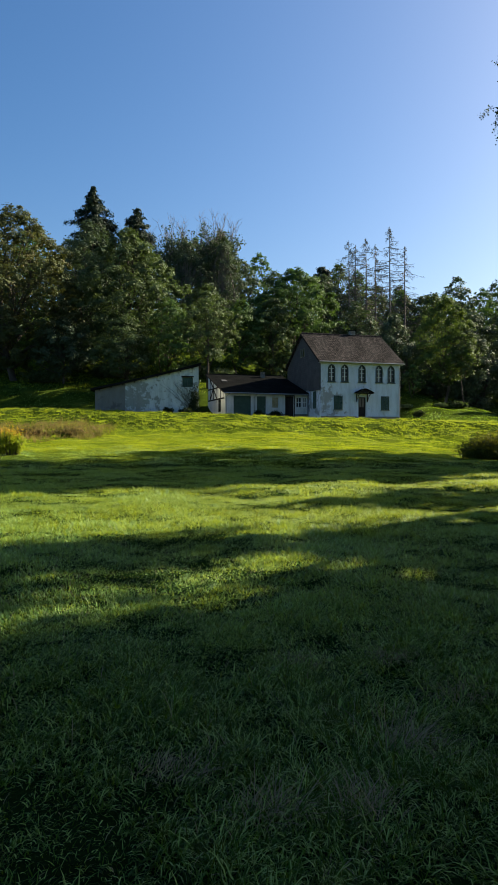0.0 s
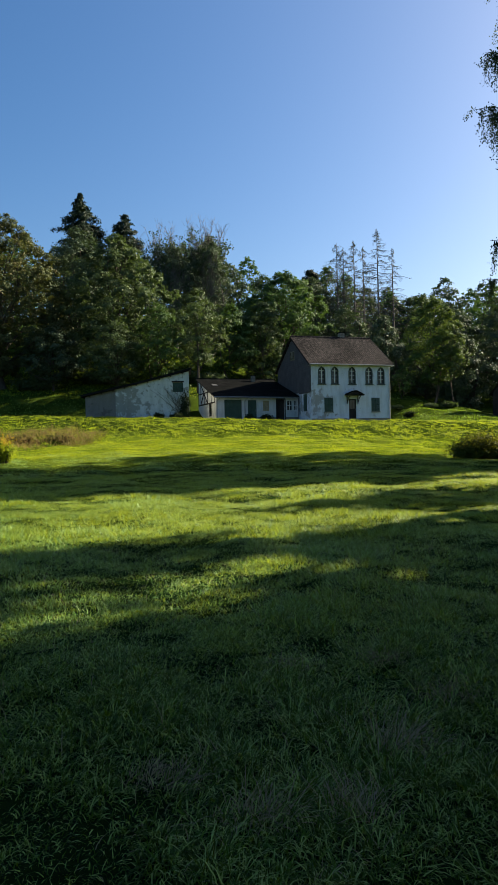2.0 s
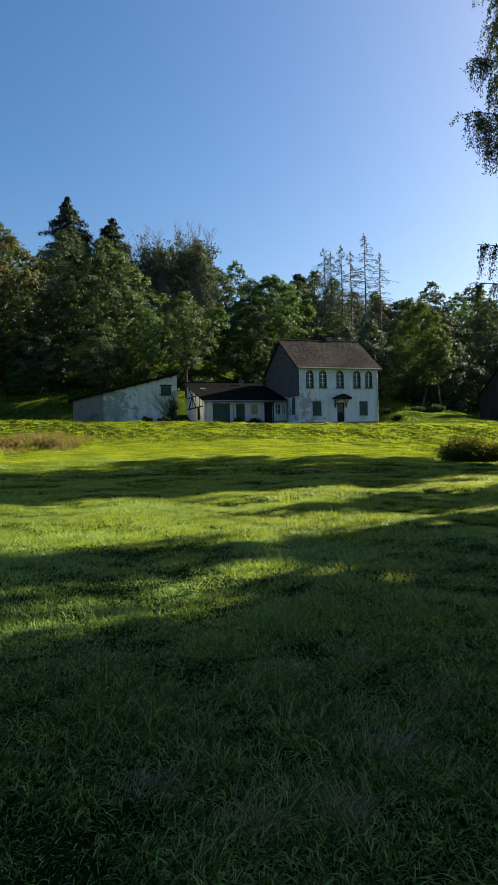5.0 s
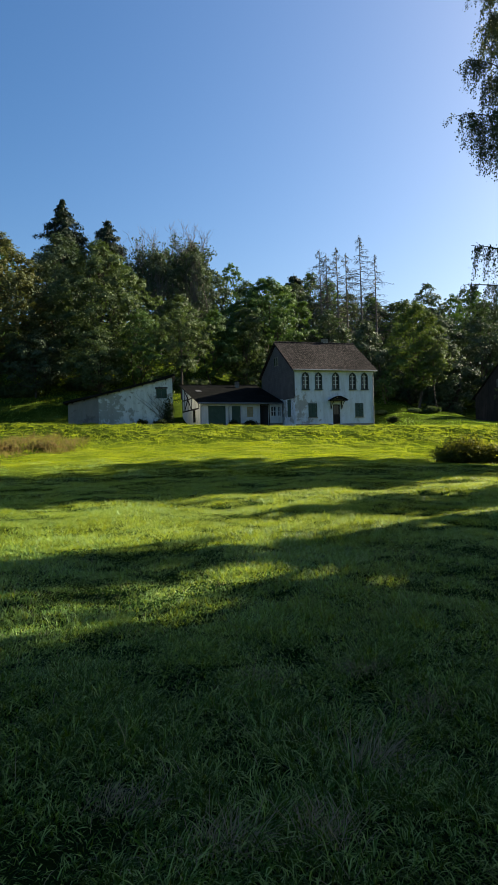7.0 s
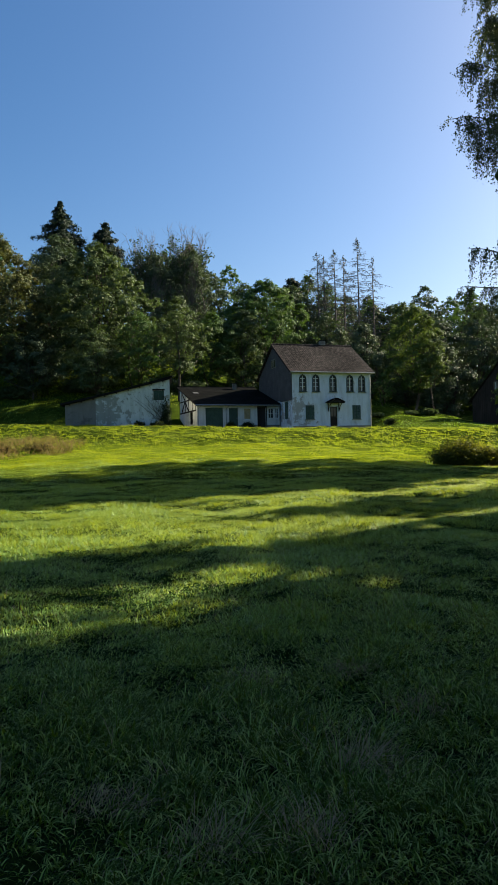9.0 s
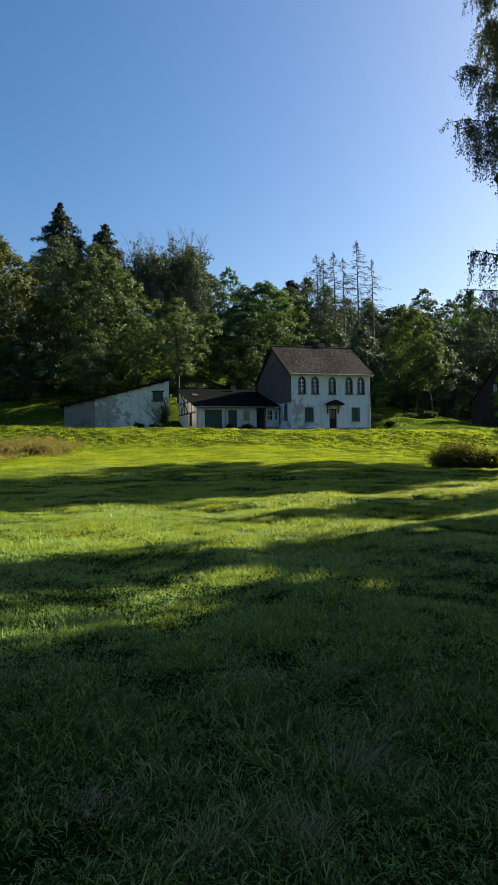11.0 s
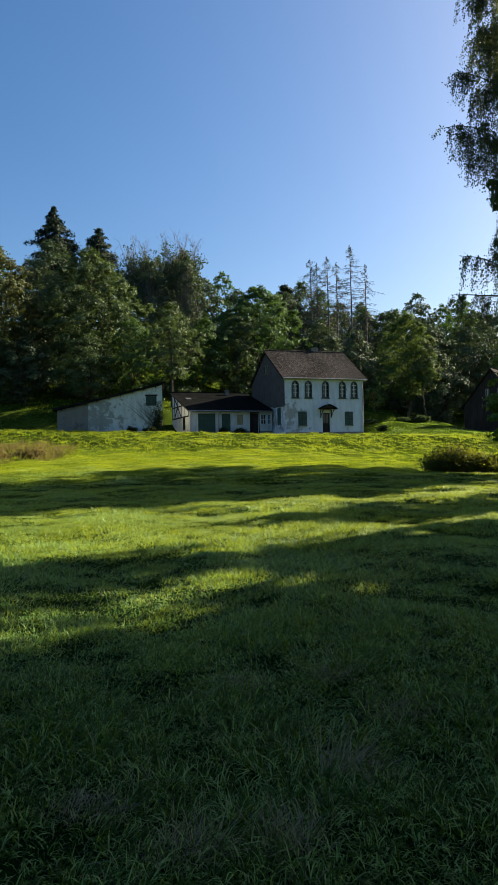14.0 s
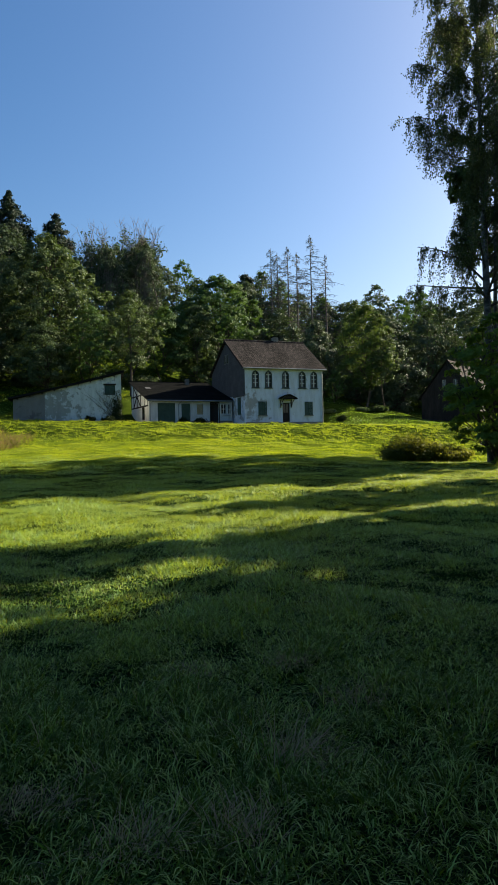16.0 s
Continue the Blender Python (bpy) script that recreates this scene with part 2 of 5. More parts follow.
M_GREEN = surface("green_paint", (0.022, 0.05, 0.036), (0.03, 0.068, 0.048), (0.045, 0.085, 0.06), 1.5, 12, 0.6, 0.35, 0.3, 0.005)
M_FRAME = surface("dark_green_frame", (0.02, 0.036, 0.032), (0.03, 0.05, 0.044), (0.045, 0.065, 0.058), 2, 14, 0.6, 0.3, 0.3, 0.005)
M_SASH = surface("white_sash", (0.48, 0.48, 0.45), (0.58, 0.58, 0.55), (0.66, 0.66, 0.63), 2, 14, 0.6, 0.3, 0.2, 0.004)
M_ZINC = surface("zinc", (0.20, 0.21, 0.21), (0.28, 0.29, 0.29), (0.36, 0.37, 0.37), 2, 10, 0.45, 0.5, 0.1, 0.004, None, 0.8)
M_CURTAIN = surface("yellowed_curtain", (0.28, 0.22, 0.12), (0.36, 0.29, 0.17), (0.42, 0.35, 0.22), 2, 14, 0.9, 0.1, 0.3, 0.01)
M_STONE = surface("stone", (0.16, 0.15, 0.13), (0.24, 0.23, 0.20), (0.33, 0.31, 0.28), 1.5, 9, 0.9, 0.2, 0.7, 0.03)
M_INSIDE = surface("dim_room", (0.10, 0.09, 0.08), (0.14, 0.13, 0.11), (0.18, 0.16, 0.14), 1, 6, 0.9, 0.1, 0.2, 0.01)
M_GLASS, _n, _l, _b = shader("old_glass", 0.06, 0.5)
_b.inputs["Base Color"].default_value = (0.018, 0.022, 0.024, 1)
_w = noise_node(_n, _l, _n.new("ShaderNodeTexCoord").outputs["Object"], 3.5, 2, 0.5)
bumped(_n, _l, _b, _w.outputs[0], 0.15, 0.02)


# ---- building blocks ----
MANY = ("slate_roofing", "branchwork", "boarding", "bough_layer", "limbwork", "twigwork", "stemwork", "slat", "slate_cladding", "tiling", "rafter_end", "ridge_cap")

def part(name, bm, material, parent, label="", smooth=False):
    """Links a bmesh as one mesh object under a thing or under a part."""
    me = bpy.data.meshes.new(name)
    bmesh.ops.recalc_face_normals(bm, faces=bm.faces)
    bm.to_mesh(me)
    bm.free()
    me.materials.append(material)
    if smooth:
        me.shade_smooth()
    ob = new(name, me)
    ob.parent = parent
    if label:
        tagged(ob, label)
    if name in MANY:
        tagged(ob, kind="stuff")
    return ob


def thing(name, m, label, category, group="", kind=""):
    ob = new(name)
    ob.matrix_world = m
    return tagged(ob, label, category, group, kind)


def add_box(bm, x0, x1, y0, y1, z0, z1):
    v = [bm.verts.new(p) for p in ((x0, y0, z0), (x1, y0, z0), (x1, y1, z0), (x0, y1, z0),
                                   (x0, y0, z1), (x1, y0, z1), (x1, y1, z1), (x0, y1, z1))]
    for f in ((0, 3, 2, 1), (4, 5, 6, 7), (0, 1, 5, 4), (1, 2, 6, 5), (2, 3, 7, 6), (3, 0, 4, 7)):
        bm.faces.new([v[i] for i in f])
    return v


def boxes(*rows):
    bm = bmesh.new()
    for r in rows:
        add_box(bm, *r)
    return bm


def rect(x0, x1, z0, z1):
    return [(x0, z0), (x1, z0), (x1, z1), (x0, z1)]


def arch(x0, x1, z0, spring, top):
    """A pointed, slightly swelling arch outline."""
    c, w = (x0 + x1) / 2, (x1 - x0) / 2
    pts = [(x0, z0), (x1, z0), (x1, spring)]
    for k in range(1, 6):
        u = k / 6
        pts.append((c + w * (1 - u ** 1.5), spring + (top - spring) * math.sin(u * math.pi / 2) * 0.86))
    pts.append((c, top))
    for k in range(5, 0, -1):
        u = k / 6
        pts.append((c - w * (1 - u ** 1.5), spring + (top - spring) * math.sin(u * math.pi / 2) * 0.86))
    pts.append((x0, spring))
    return pts


def plate(outer, holes, y0, y1, axis="y"):
    """An upright plate of that outline (x, z) with holes right through it, from y0 to y1 deep; axis 'x' turns it to run along y."""
    bm = bmesh.new()
    edges = []
    for loop in [outer, *holes]:
        vs = [bm.verts.new((x, y0, z)) for x, z in loop]
        edges += [bm.edges.new((vs[i], vs[(i + 1) % len(vs)])) for i in range(len(vs))]
    bmesh.ops.triangle_fill(bm, edges=edges, use_beauty=True)
    ext = bmesh.ops.extrude_face_region(bm, geom=bm.faces[:] + bm.edges[:] + bm.verts[:])
    bmesh.ops.translate(bm, verts=[e for e in ext["geom"] if isinstance(e, bmesh.types.BMVert)], vec=(0, y1 - y0, 0))
    if axis == "x":
        for v in bm.verts:
            v.co = Vector((v.co.y, v.co.x, v.co.z))
    return bm


def tube(bm, pts, radii, sides=6):
    """A tapered tube along points."""
    rings = []
    for i, p in enumerate(pts):
        d = (Vector(pts[min(i + 1, len(pts) - 1)]) - Vector(pts[max(i - 1, 0)])).normalized()
        a = d.orthogonal().normalized()
        b = d.cross(a)
        rings.append([bm.verts.new(Vector(p) + (a * math.cos(2 * math.pi * k / sides) + b * math.sin(2 * math.pi * k / sides)) * radii[i])
                      for k in range(sides)])
    for r, s in zip(rings, rings[1:]):
        for k in range(sides):
            bm.faces.new((r[k], r[(k + 1) % sides], s[(k + 1) % sides], s[k]))
    bm.faces.new(rings[-1])


def raw_mesh(name, verts, faces_flat, sizes, material):
    """A mesh out of arrays: vertices, flat corner list, corners per face."""
    me = bpy.data.meshes.new(name)
    sizes = np.asarray(sizes, dtype=np.int32)
    me.vertices.add(len(verts))
    me.vertices.foreach_set("co", np.asarray(verts, dtype=np.float32).ravel())
    me.loops.add(int(sizes.sum()))
    me.loops.foreach_set("vertex_index", np.asarray(faces_flat, dtype=np.int32))
    me.polygons.add(len(sizes))
    starts = np.concatenate([[0], np.cumsum(sizes)[:-1]]).astype(np.int32)
    me.polygons.foreach_set("loop_start", starts)
    me.materials.append(material)
    me.update(calc_edges=True)
    return me


def unit(v):
    return v / np.maximum(np.linalg.norm(v, axis=1, keepdims=True), 1e-9)


def leaf_mesh(name, pos, normal, size, material, rng, long=1.5, axis=None):
    """Folded, pointed leaves (two triangles) at pos, facing normal."""
    n = len(pos)
    nn = unit(normal)
    r = rng.normal(size=(n, 3)) if axis is None else axis + rng.normal(size=(n, 3)) * 0.25
    a = unit(r - nn * (r * nn).sum(1, keepdims=True))
    b = np.cross(nn, a)
    s = (size * rng.uniform(0.6, 1.3, n))[:, None]
    fold = nn * s * 0.18
    v = np.stack([pos - a * s * long * 0.5, pos + b * s * 0.5 + fold, pos + a * s * long * 0.5, pos - b * s * 0.5 + fold], 1).reshape(-1, 3)
    k = np.arange(n)[:, None] * 4
    f = np.concatenate([k, k + 1, k + 2, k, k + 2, k + 3], 1).ravel()
    return raw_mesh(name, v, f, np.full(2 * n, 3), material)


def stuff_part(name, me, parent):
    ob = new(name, me)
    ob.parent = parent
    return tagged(ob, kind="stuff")


# ---- ground ----
def step(a, b, v):
    t = np.clip((v - a) / (b - a), 0, 1)
    return t * t * (3 - 2 * t)


KNOT_Y = [-60, 0, 22, 28, 34, 42, 50, 56, 64, 70, 78, 90, 400]
KNOT_Z = [0.0, 0, 0.0, 0.08, 0.26, 0.78, 1.42, 2.2, 3.15, 3.45, 3.7, 4.3, 4.3]


def bank_edge(x):
    """How far off the mown lawn ends and the rough bank begins."""
    return np.interp(x, (-24, -15, -12, -8.6, -3.5, 1.3, 5.3, 8.7, 12.5, 15.8, 24), (38, 47, 51.2, 52.5, 53.3, 53.5, 53.3, 52.5, 50.1, 47.6, 42)) + 0.35 * np.sin(0.9 * x) + 0.2 * np.sin(2.3 * x + 1)


def clump(x, y):
    """Hummocks of the rough bank, about -2 in the hollows to 2 on top."""
    w = y + 0.5 * np.sin(0.5 * x) + 0.35 * np.sin(1.7 * x + 0.5 * y)
    return np.sin(2 * math.pi * w / 1.3 + 1.2 * np.sin(0.9 * x)) + 0.8 * np.sin(2.6 * x + 1.9 * y) * np.sin(3.4 * y - 0.9 * x + 1) + 0.6 * np.sin(4.3 * x - 2.9 * y)


def height(x, y):
    x, y = np.asarray(x, dtype=float), np.asarray(y, dtype=float)
    z = sum(np.interp(y + d, KNOT_Y, KNOT_Z) for d in (-2, -1, 0, 1, 2)) / 5
    # the meadow falls away to the right, the yard stands higher to the left
    z = z - 0.05 * np.clip(x - 2, 0, 30) * step(32, 44, y) * (1 - step(56, 70, y))
    z = z - np.where(x < 6, 0.036, 0.022) * np.clip(x - 6, -25, 20) * step(58, 70, y)
    # wooded hill behind the buildings, steep on the left, gentler on the right
    left = 1 - step(14, 34, x)
    start = 79 + 10 * step(-6, 3, x)
    over = np.clip(y - start, 0, 95)
    z = z + left * 0.30 * over * step(-2, 8, y - start)
    over_r = np.clip(y - 100, 0, 100)
    z = z + (1 - left) * (0.05 * np.clip(y - 82, 0, 60) + 0.17 * over_r)
    # the yard climbs beyond the house corner
    z = z + 1.15 * step(71, 86, y) * step(17.6, 20.5, x) * (1 - step(26, 34, x))
    # terrace beside the white house, with a steep bank towards the meadow
    top = 7.0 - 0.14 * (x - 19) + 0.08 * np.sin(1.3 * x + 0.6 * y)
    inside = step(16.5, 18.5, x) * (1 - step(29, 35, x)) * (1 - step(99, 107, y))
    z = z + np.maximum(top - z, 0) * inside * step(86.2, 89.6, y - 0.10 * (x - 19) + 0.3 * np.sin(1.7 * x))
    z = z + 0.5 * np.exp(-((x - 22.0) / 2.4) ** 2 - ((y - 82.5) / 2.0) ** 2)
    # faint mower lines on the lower lawn; above its edge an unmown bank full of hummocks
    lawn = step(38, 44, y) * (1 - step(68, 73, y))
    z = z + 0.014 * lawn * np.sin(2 * math.pi * (y + 0.9 * np.sin(0.27 * x + 1) + 0.12 * x) / 1.7)
    edge = bank_edge(x)
    z = z - 0.10 * np.exp(-((y - edge - 0.5) / 0.55) ** 2)
    rough = step(0.2, 1.6, y - edge) * (1 - step(68.5, 71.5, y))
    z = z + 0.13 * rough * clump(x, y) * (0.6 + 0.4 * np.sin(0.35 * x + 0.6 * y))
    # tussocks and old wheel ruts
    near = 1 - step(70, 90, y)
    z = z + near * 0.035 * (np.sin(1.7 * x + 0.6 * y + 1) + np.sin(0.9 * x - 1.3 * y + 2.2) * np.sin(0.31 * x + 0.4 * y))
    z = z + near * 0.018 * np.sin(3.9 * x + 1.1 * np.sin(0.8 * y)) * np.sin(3.1 * y + 0.7 * np.sin(1.3 * x))
    return z


def ground_z(x, y):
    return float(height(x, y))


def build_ground():
    xs = np.concatenate([[-2500, -1200, -600, -300, -180, -120, -90, -70, -55], np.arange(-45, -26, 0.8), np.arange(-26, 32, 0.42), np.arange(32, 50, 0.8), [55, 70, 90, 120, 180, 300, 600, 1200, 2500]])
    ys = np.concatenate([[-2500, -1000, -400, -150, -60, -30, -15, -6], np.arange(-2, 40, 0.6), np.arange(40.2, 74, 0.28), np.arange(74.2, 100, 0.6), np.arange(102, 220, 4), [240, 300, 500, 1000, 2500]])
    gx, gy = np.meshgrid(xs, ys)
    v = np.stack([gx, gy, height(gx, gy)], -1).reshape(-1, 3)
    w, h = len(xs), len(ys)
    i = (np.arange(h - 1)[:, None] * w + np.arange(w - 1)[None, :]).ravel()
    f = np.stack([i, i + 1, i + w + 1, i + w], 1).ravel()
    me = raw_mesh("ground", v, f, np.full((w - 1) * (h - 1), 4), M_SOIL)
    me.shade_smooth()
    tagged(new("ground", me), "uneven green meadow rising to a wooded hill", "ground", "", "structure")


build_ground()


def lay(x, y):
    """The way the long grass leans, smoothly changing over the meadow."""
    return 1.4 * np.sin(0.9 * x + 0.5 * y) + 1.6 * np.sin(0.7 * y - 0.45 * x + 1) + 1.1 * np.sin(2.3 * x + 1.9 * y) + 0.8 * np.sin(3.1 * y - 2.7 * x + 2)


def grass(name, label, area, tufts, per_tuft, tall, wide, segs, spread, material, seed, lean=1.0, dens=None, comb=0.8):
    """Arching blades in tufts over a wedge of meadow. area: nearest and farthest distance; comb: how far they lean one way."""
    rng = np.random.default_rng(seed)
    y0, y1 = area
    ty = np.sqrt(rng.uniform(y0 ** 2, y1 ** 2, tufts))
    tx = ty * rng.uniform(-0.40, 0.53, tufts) + rng.normal(0, 0.25, tufts)
    if dens is not None:
        keep = rng.uniform(size=tufts) < dens(tx, ty)
        tx, ty = tx[keep], ty[keep]
    n = len(tx) * per_tuft
    k = np.repeat(np.arange(len(tx)), per_tuft)
    th = rng.uniform(0.55, 1.25, len(tx)) * (0.75 + 0.4 * np.sin(0.8 * tx + 1.1 * ty) * np.sin(1.3 * ty - 0.5 * tx))
    th *= 1 + 0.42 * np.sin(5.1 * tx + 1.3 * np.sin(2 * ty)) * np.sin(4.3 * ty + 1.1 * np.sin(1.7 * tx))
    th = np.maximum(th, 0.42)
    ang = rng.uniform(0, 2 * math.pi, n)
    rad = spread * np.sqrt(rng.uniform(0, 1, n))
    px, py = tx[k] + rad * np.cos(ang), ty[k] + rad * np.sin(ang)
    flow = (lay(tx, ty) + rng.normal(0, 0.5, len(tx)))[k]
    fx = np.cos(ang) * 0.7 + np.cos(flow) * comb + rng.normal(0, 0.35, n)
    fy = np.sin(ang) * 0.7 + np.sin(flow) * comb + rng.normal(0, 0.35, n)
    fl = np.hypot(fx, fy) + 1e-6
    fx, fy = fx / fl, fy / fl
    first = rng.uniform(0.05, 0.55, n) * min(lean, 1.2)
    bend = lean * rng.uniform(0.35, 1.45, n)
    hh = tall * th[k] * rng.uniform(0.5, 1.3, n)
    ww = wide * rng.uniform(0.6, 1.4, n)
    gz = height(px, py) - 0.01
    twist = rng.normal(0, 0.5, n)
    sx, sy = -fy * np.cos(twist) + fx * np.sin(twist), fx * np.cos(twist) + fy * np.sin(twist)
    rows = []
    out, up = np.zeros(n), np.zeros(n)
    for q in range(segs):
        half = ww * 0.5 * (1 - 0.5 * q / segs)
        c = np.stack([px + fx * out, py + fy * out, gz + np.maximum(up, 0)], 1)
        side = np.stack([sx * half, sy * half, np.zeros(n)], 1)
        rows += [c - side, c + side]
        a = first + bend * (q + 0.5) / segs
        out, up = out + hh / segs * np.sin(a), up + hh / segs * np.cos(a)
    rows.append(np.stack([px + fx * out, py + fy * out, gz + np.maximum(up, 0.012)], 1))
    per = 2 * segs + 1
    v = np.stack(rows, 1).reshape(-1, 3)
    base = np.arange(n)[:, None] * per
    cols, sizes = [], []
    for q in range(segs - 1):
        cols += [base + 2 * q, base + 2 * q + 1, base + 2 * q + 3, base + 2 * q + 2]
        sizes.append(4)
    cols += [base + 2 * segs - 2, base + 2 * segs - 1, base + 2 * segs]
    sizes.append(3)
    me = raw_mesh(name, v, np.concatenate(cols, 1).ravel(), np.tile(sizes, n), material)
    tagged(new(name, me), label, "grass", "", "stuff")


def build_grass():
    grass("tall_grass", "long tangled shaded meadow grass in tufts", (2.0, 7.6), 3500, 40, 0.125, 0.0062, 3, 0.07, M_SHADED_GRASS, 11, 2.5, lambda x, y: 1 - step(4.0, 7.6, y), 0.3)
    grass("under_grass", "short dense grass below the long blades", (2.0, 7.6), 5600, 20, 0.10, 0.0054, 2, 0.08, M_SHADED_GRASS, 21, 2.1, lambda x, y: 1 - step(4.0, 7.6, y), 0.3)
    grass("meadow_grass", "tufted green meadow grass", (3.4, 11.5), 8800, 20, 0.11, 0.008, 2, 0.11, M_SHEEN_GRASS, 12, 1.9, lambda x, y: step(3.4, 6.4, y), 0.3)
    grass("sunlit_grass", "short bright green meadow grass", (11.2, 18), 15500, 14, 0.11, 0.012, 1, 0.16, M_SHEEN_GRASS, 13, 1.3, None, 0.35)
    grass("sunlit_grass", "short bright green meadow grass", (17.6, 30.5), 20000, 12, 0.11, 0.02, 1, 0.24, M_SHEEN_GRASS, 18, 1.2, None, 0.35)
    grass("sunlit_grass", "short bright green meadow grass", (30, 44), 11000, 8, 0.12, 0.03, 1, 0.36, M_SHEEN_GRASS, 22, 1.2)
    patch = lambda x, y: (((x + 16.5) / 5.5) ** 2 + ((y - 54) / 6.0) ** 2 < 1 + 0.3 * np.sin(2 * x)) * 1.0
    grass("tall_weeds", "reddish-brown tall weeds gone to seed", (47, 61), 6500, 6, 0.75, 0.035, 2, 0.6, M_WEED, 19, 1.0, patch, 0.3)
    grass("lawn_grass", "mown yellow-green grass on the slope", (41, 56), 13000, 8, 0.10, 0.04, 1, 0.42, M_LAWN, 14, 0.9, lambda x, y: (y < bank_edge(x) + 0.3) * 1.0)
    grass("bank_grass", "rough unmown grass on the bank", (44, 72), 13500, 11, 0.25, 0.042, 1, 0.28, M_BANK, 24, 1.2, lambda x, y: (y > bank_edge(x)) * np.where(clump(x, y) > -0.35, 1.0, 0.3))
    grass("hill_grass", "rough grass between the old fruit trees", (88, 118), 5200, 7, 0.24, 0.08, 1, 0.7, M_LAWN, 17, 0.9, lambda x, y: (x < 20) * 1.0)
    spots = ((0.37, 4.9), (0.85, 3.7), (-0.35, 3.3), (1.35, 4.4), (0.55, 3.1), (1.0, 5.0), (0.1, 3.0))
    near_spot = lambda x, y: np.min([((x - a) / 1.6) ** 2 + (y - b) ** 2 for a, b in spots], axis=0) < 0.006
    grass("dead_grass", "grey dead grass lying in flattened tufts", (2.5, 5.4), 7000, 9, 0.20, 0.0036, 3, 0.09, M_STRAW, 20, 1.9, lambda x, y: near_spot(x, y) * 1.0)
    grass("straw", "pale dry grass stalks lying in the meadow", (2.0, 10), 650, 4, 0.17, 0.0038, 3, 0.12, M_STRAW, 15, 1.6)
    # hillside shade comes partly from the same darkened blade tones
    grass("hill_grass", "rough grass on the shaded hillside", (71, 104), 9000, 7, 0.20, 0.06, 1, 0.7, M_SHADED_GRASS, 16, 0.9,
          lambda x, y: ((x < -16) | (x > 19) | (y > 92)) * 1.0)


# ---- white house ----
HOUSE = pose(7.86, 75.0, 3.72, 0, 0, 16.5)


def tiled_slope(x0, x1, run, rise, courses, waves, lift=0.035, relief=0.03):
    """One roof slope from the eave (y 0, z 0) up to (run, rise), of overlapping courses of rounded tiles."""
    bm = bmesh.new()
    cols = waves * 4 + 1
    slope = math.hypot(run, rise)
    ny, nz = -rise / slope, run / slope
    for c in range(courses):
        a, b = c / courses, (c + 1) / courses
        rows = []
        for u, h in ((a, 0.0), (a, lift), (b, 0.0)):
            row = []
            for k in range(cols):
                w = relief * (0.5 + 0.5 * math.cos(2 * math.pi * k / 4)) + 0.012 * noise.noise((k // 4 * 1.7, c * 2.3, 0))
                hh = h + (w if h or u == b else 0)
                row.append(bm.verts.new((x0 + (x1 - x0) * k / (cols - 1), run * u + ny * hh, rise * u + nz * hh)))
            rows.append(row)
        for r, s in zip(rows, rows[1:]):
            for k in range(cols - 1):
                bm.faces.new((r[k], r[k + 1], s[k + 1], s[k]))
    return bm


def slab(x0, x1, y0, z0, y1, z1, thick):
    """A sloping slab from (y0, z0) to (y1, z1), thick downwards."""
    bm = bmesh.new()
    v = [bm.verts.new(p) for p in ((x0, y0, z0 - thick), (x1, y0, z0 - thick), (x1, y1, z1 - thick), (x0, y1, z1 - thick),
                                   (x0, y0, z0), (x1, y0, z0), (x1, y1, z1), (x0, y1, z1))]
    for f in ((0, 3, 2, 1), (4, 5, 6, 7), (0, 1, 5, 4), (1, 2, 6, 5), (2, 3, 7, 6), (3, 0, 4, 7)):
        bm.faces.new([v[i] for i in f])
    return bm


def arched_window(parent, c, z0, w=0.86, h=1.95):
    """Dark green pointed surround, white cross bars, small panes, sill."""
    x0, x1, sp, tp = c - w / 2, c + w / 2, z0 + h * 0.74, z0 + h
    win = part("window", plate(arch(x0, x1, z0, sp, tp), [arch(x0 + 0.11, x1 - 0.11, z0 + 0.10, sp - 0.02, tp - 0.15)], -0.05, 0.16), M_FRAME, parent,
               "pointed-arch window in a dark green frame")
    part("pane", plate(arch(x0 + 0.10, x1 - 0.10, z0 + 0.09, sp, tp - 0.13), [], 0.12, 0.135), M_GLASS, win)
    rows = [(c - 0.045, c + 0.045, 0.04, 0.11, z0 + 0.10, tp - 0.2)]
    rows += [(x0 + 0.11, x1 - 0.11, 0.05, 0.11, z0 + 0.10 + k * 0.44, z0 + 0.10 + k * 0.44 + (0.07 if k == 3 else 0.03)) for k in (1, 2, 3)]
    part("sash", boxes(*rows), M_SASH, win, "white glazing bars")
    part("sill", boxes((x0 - 0.08, x1 + 0.08, -0.12, 0.02, z0 - 0.09, z0 - 0.003)), M_FRAME, win)


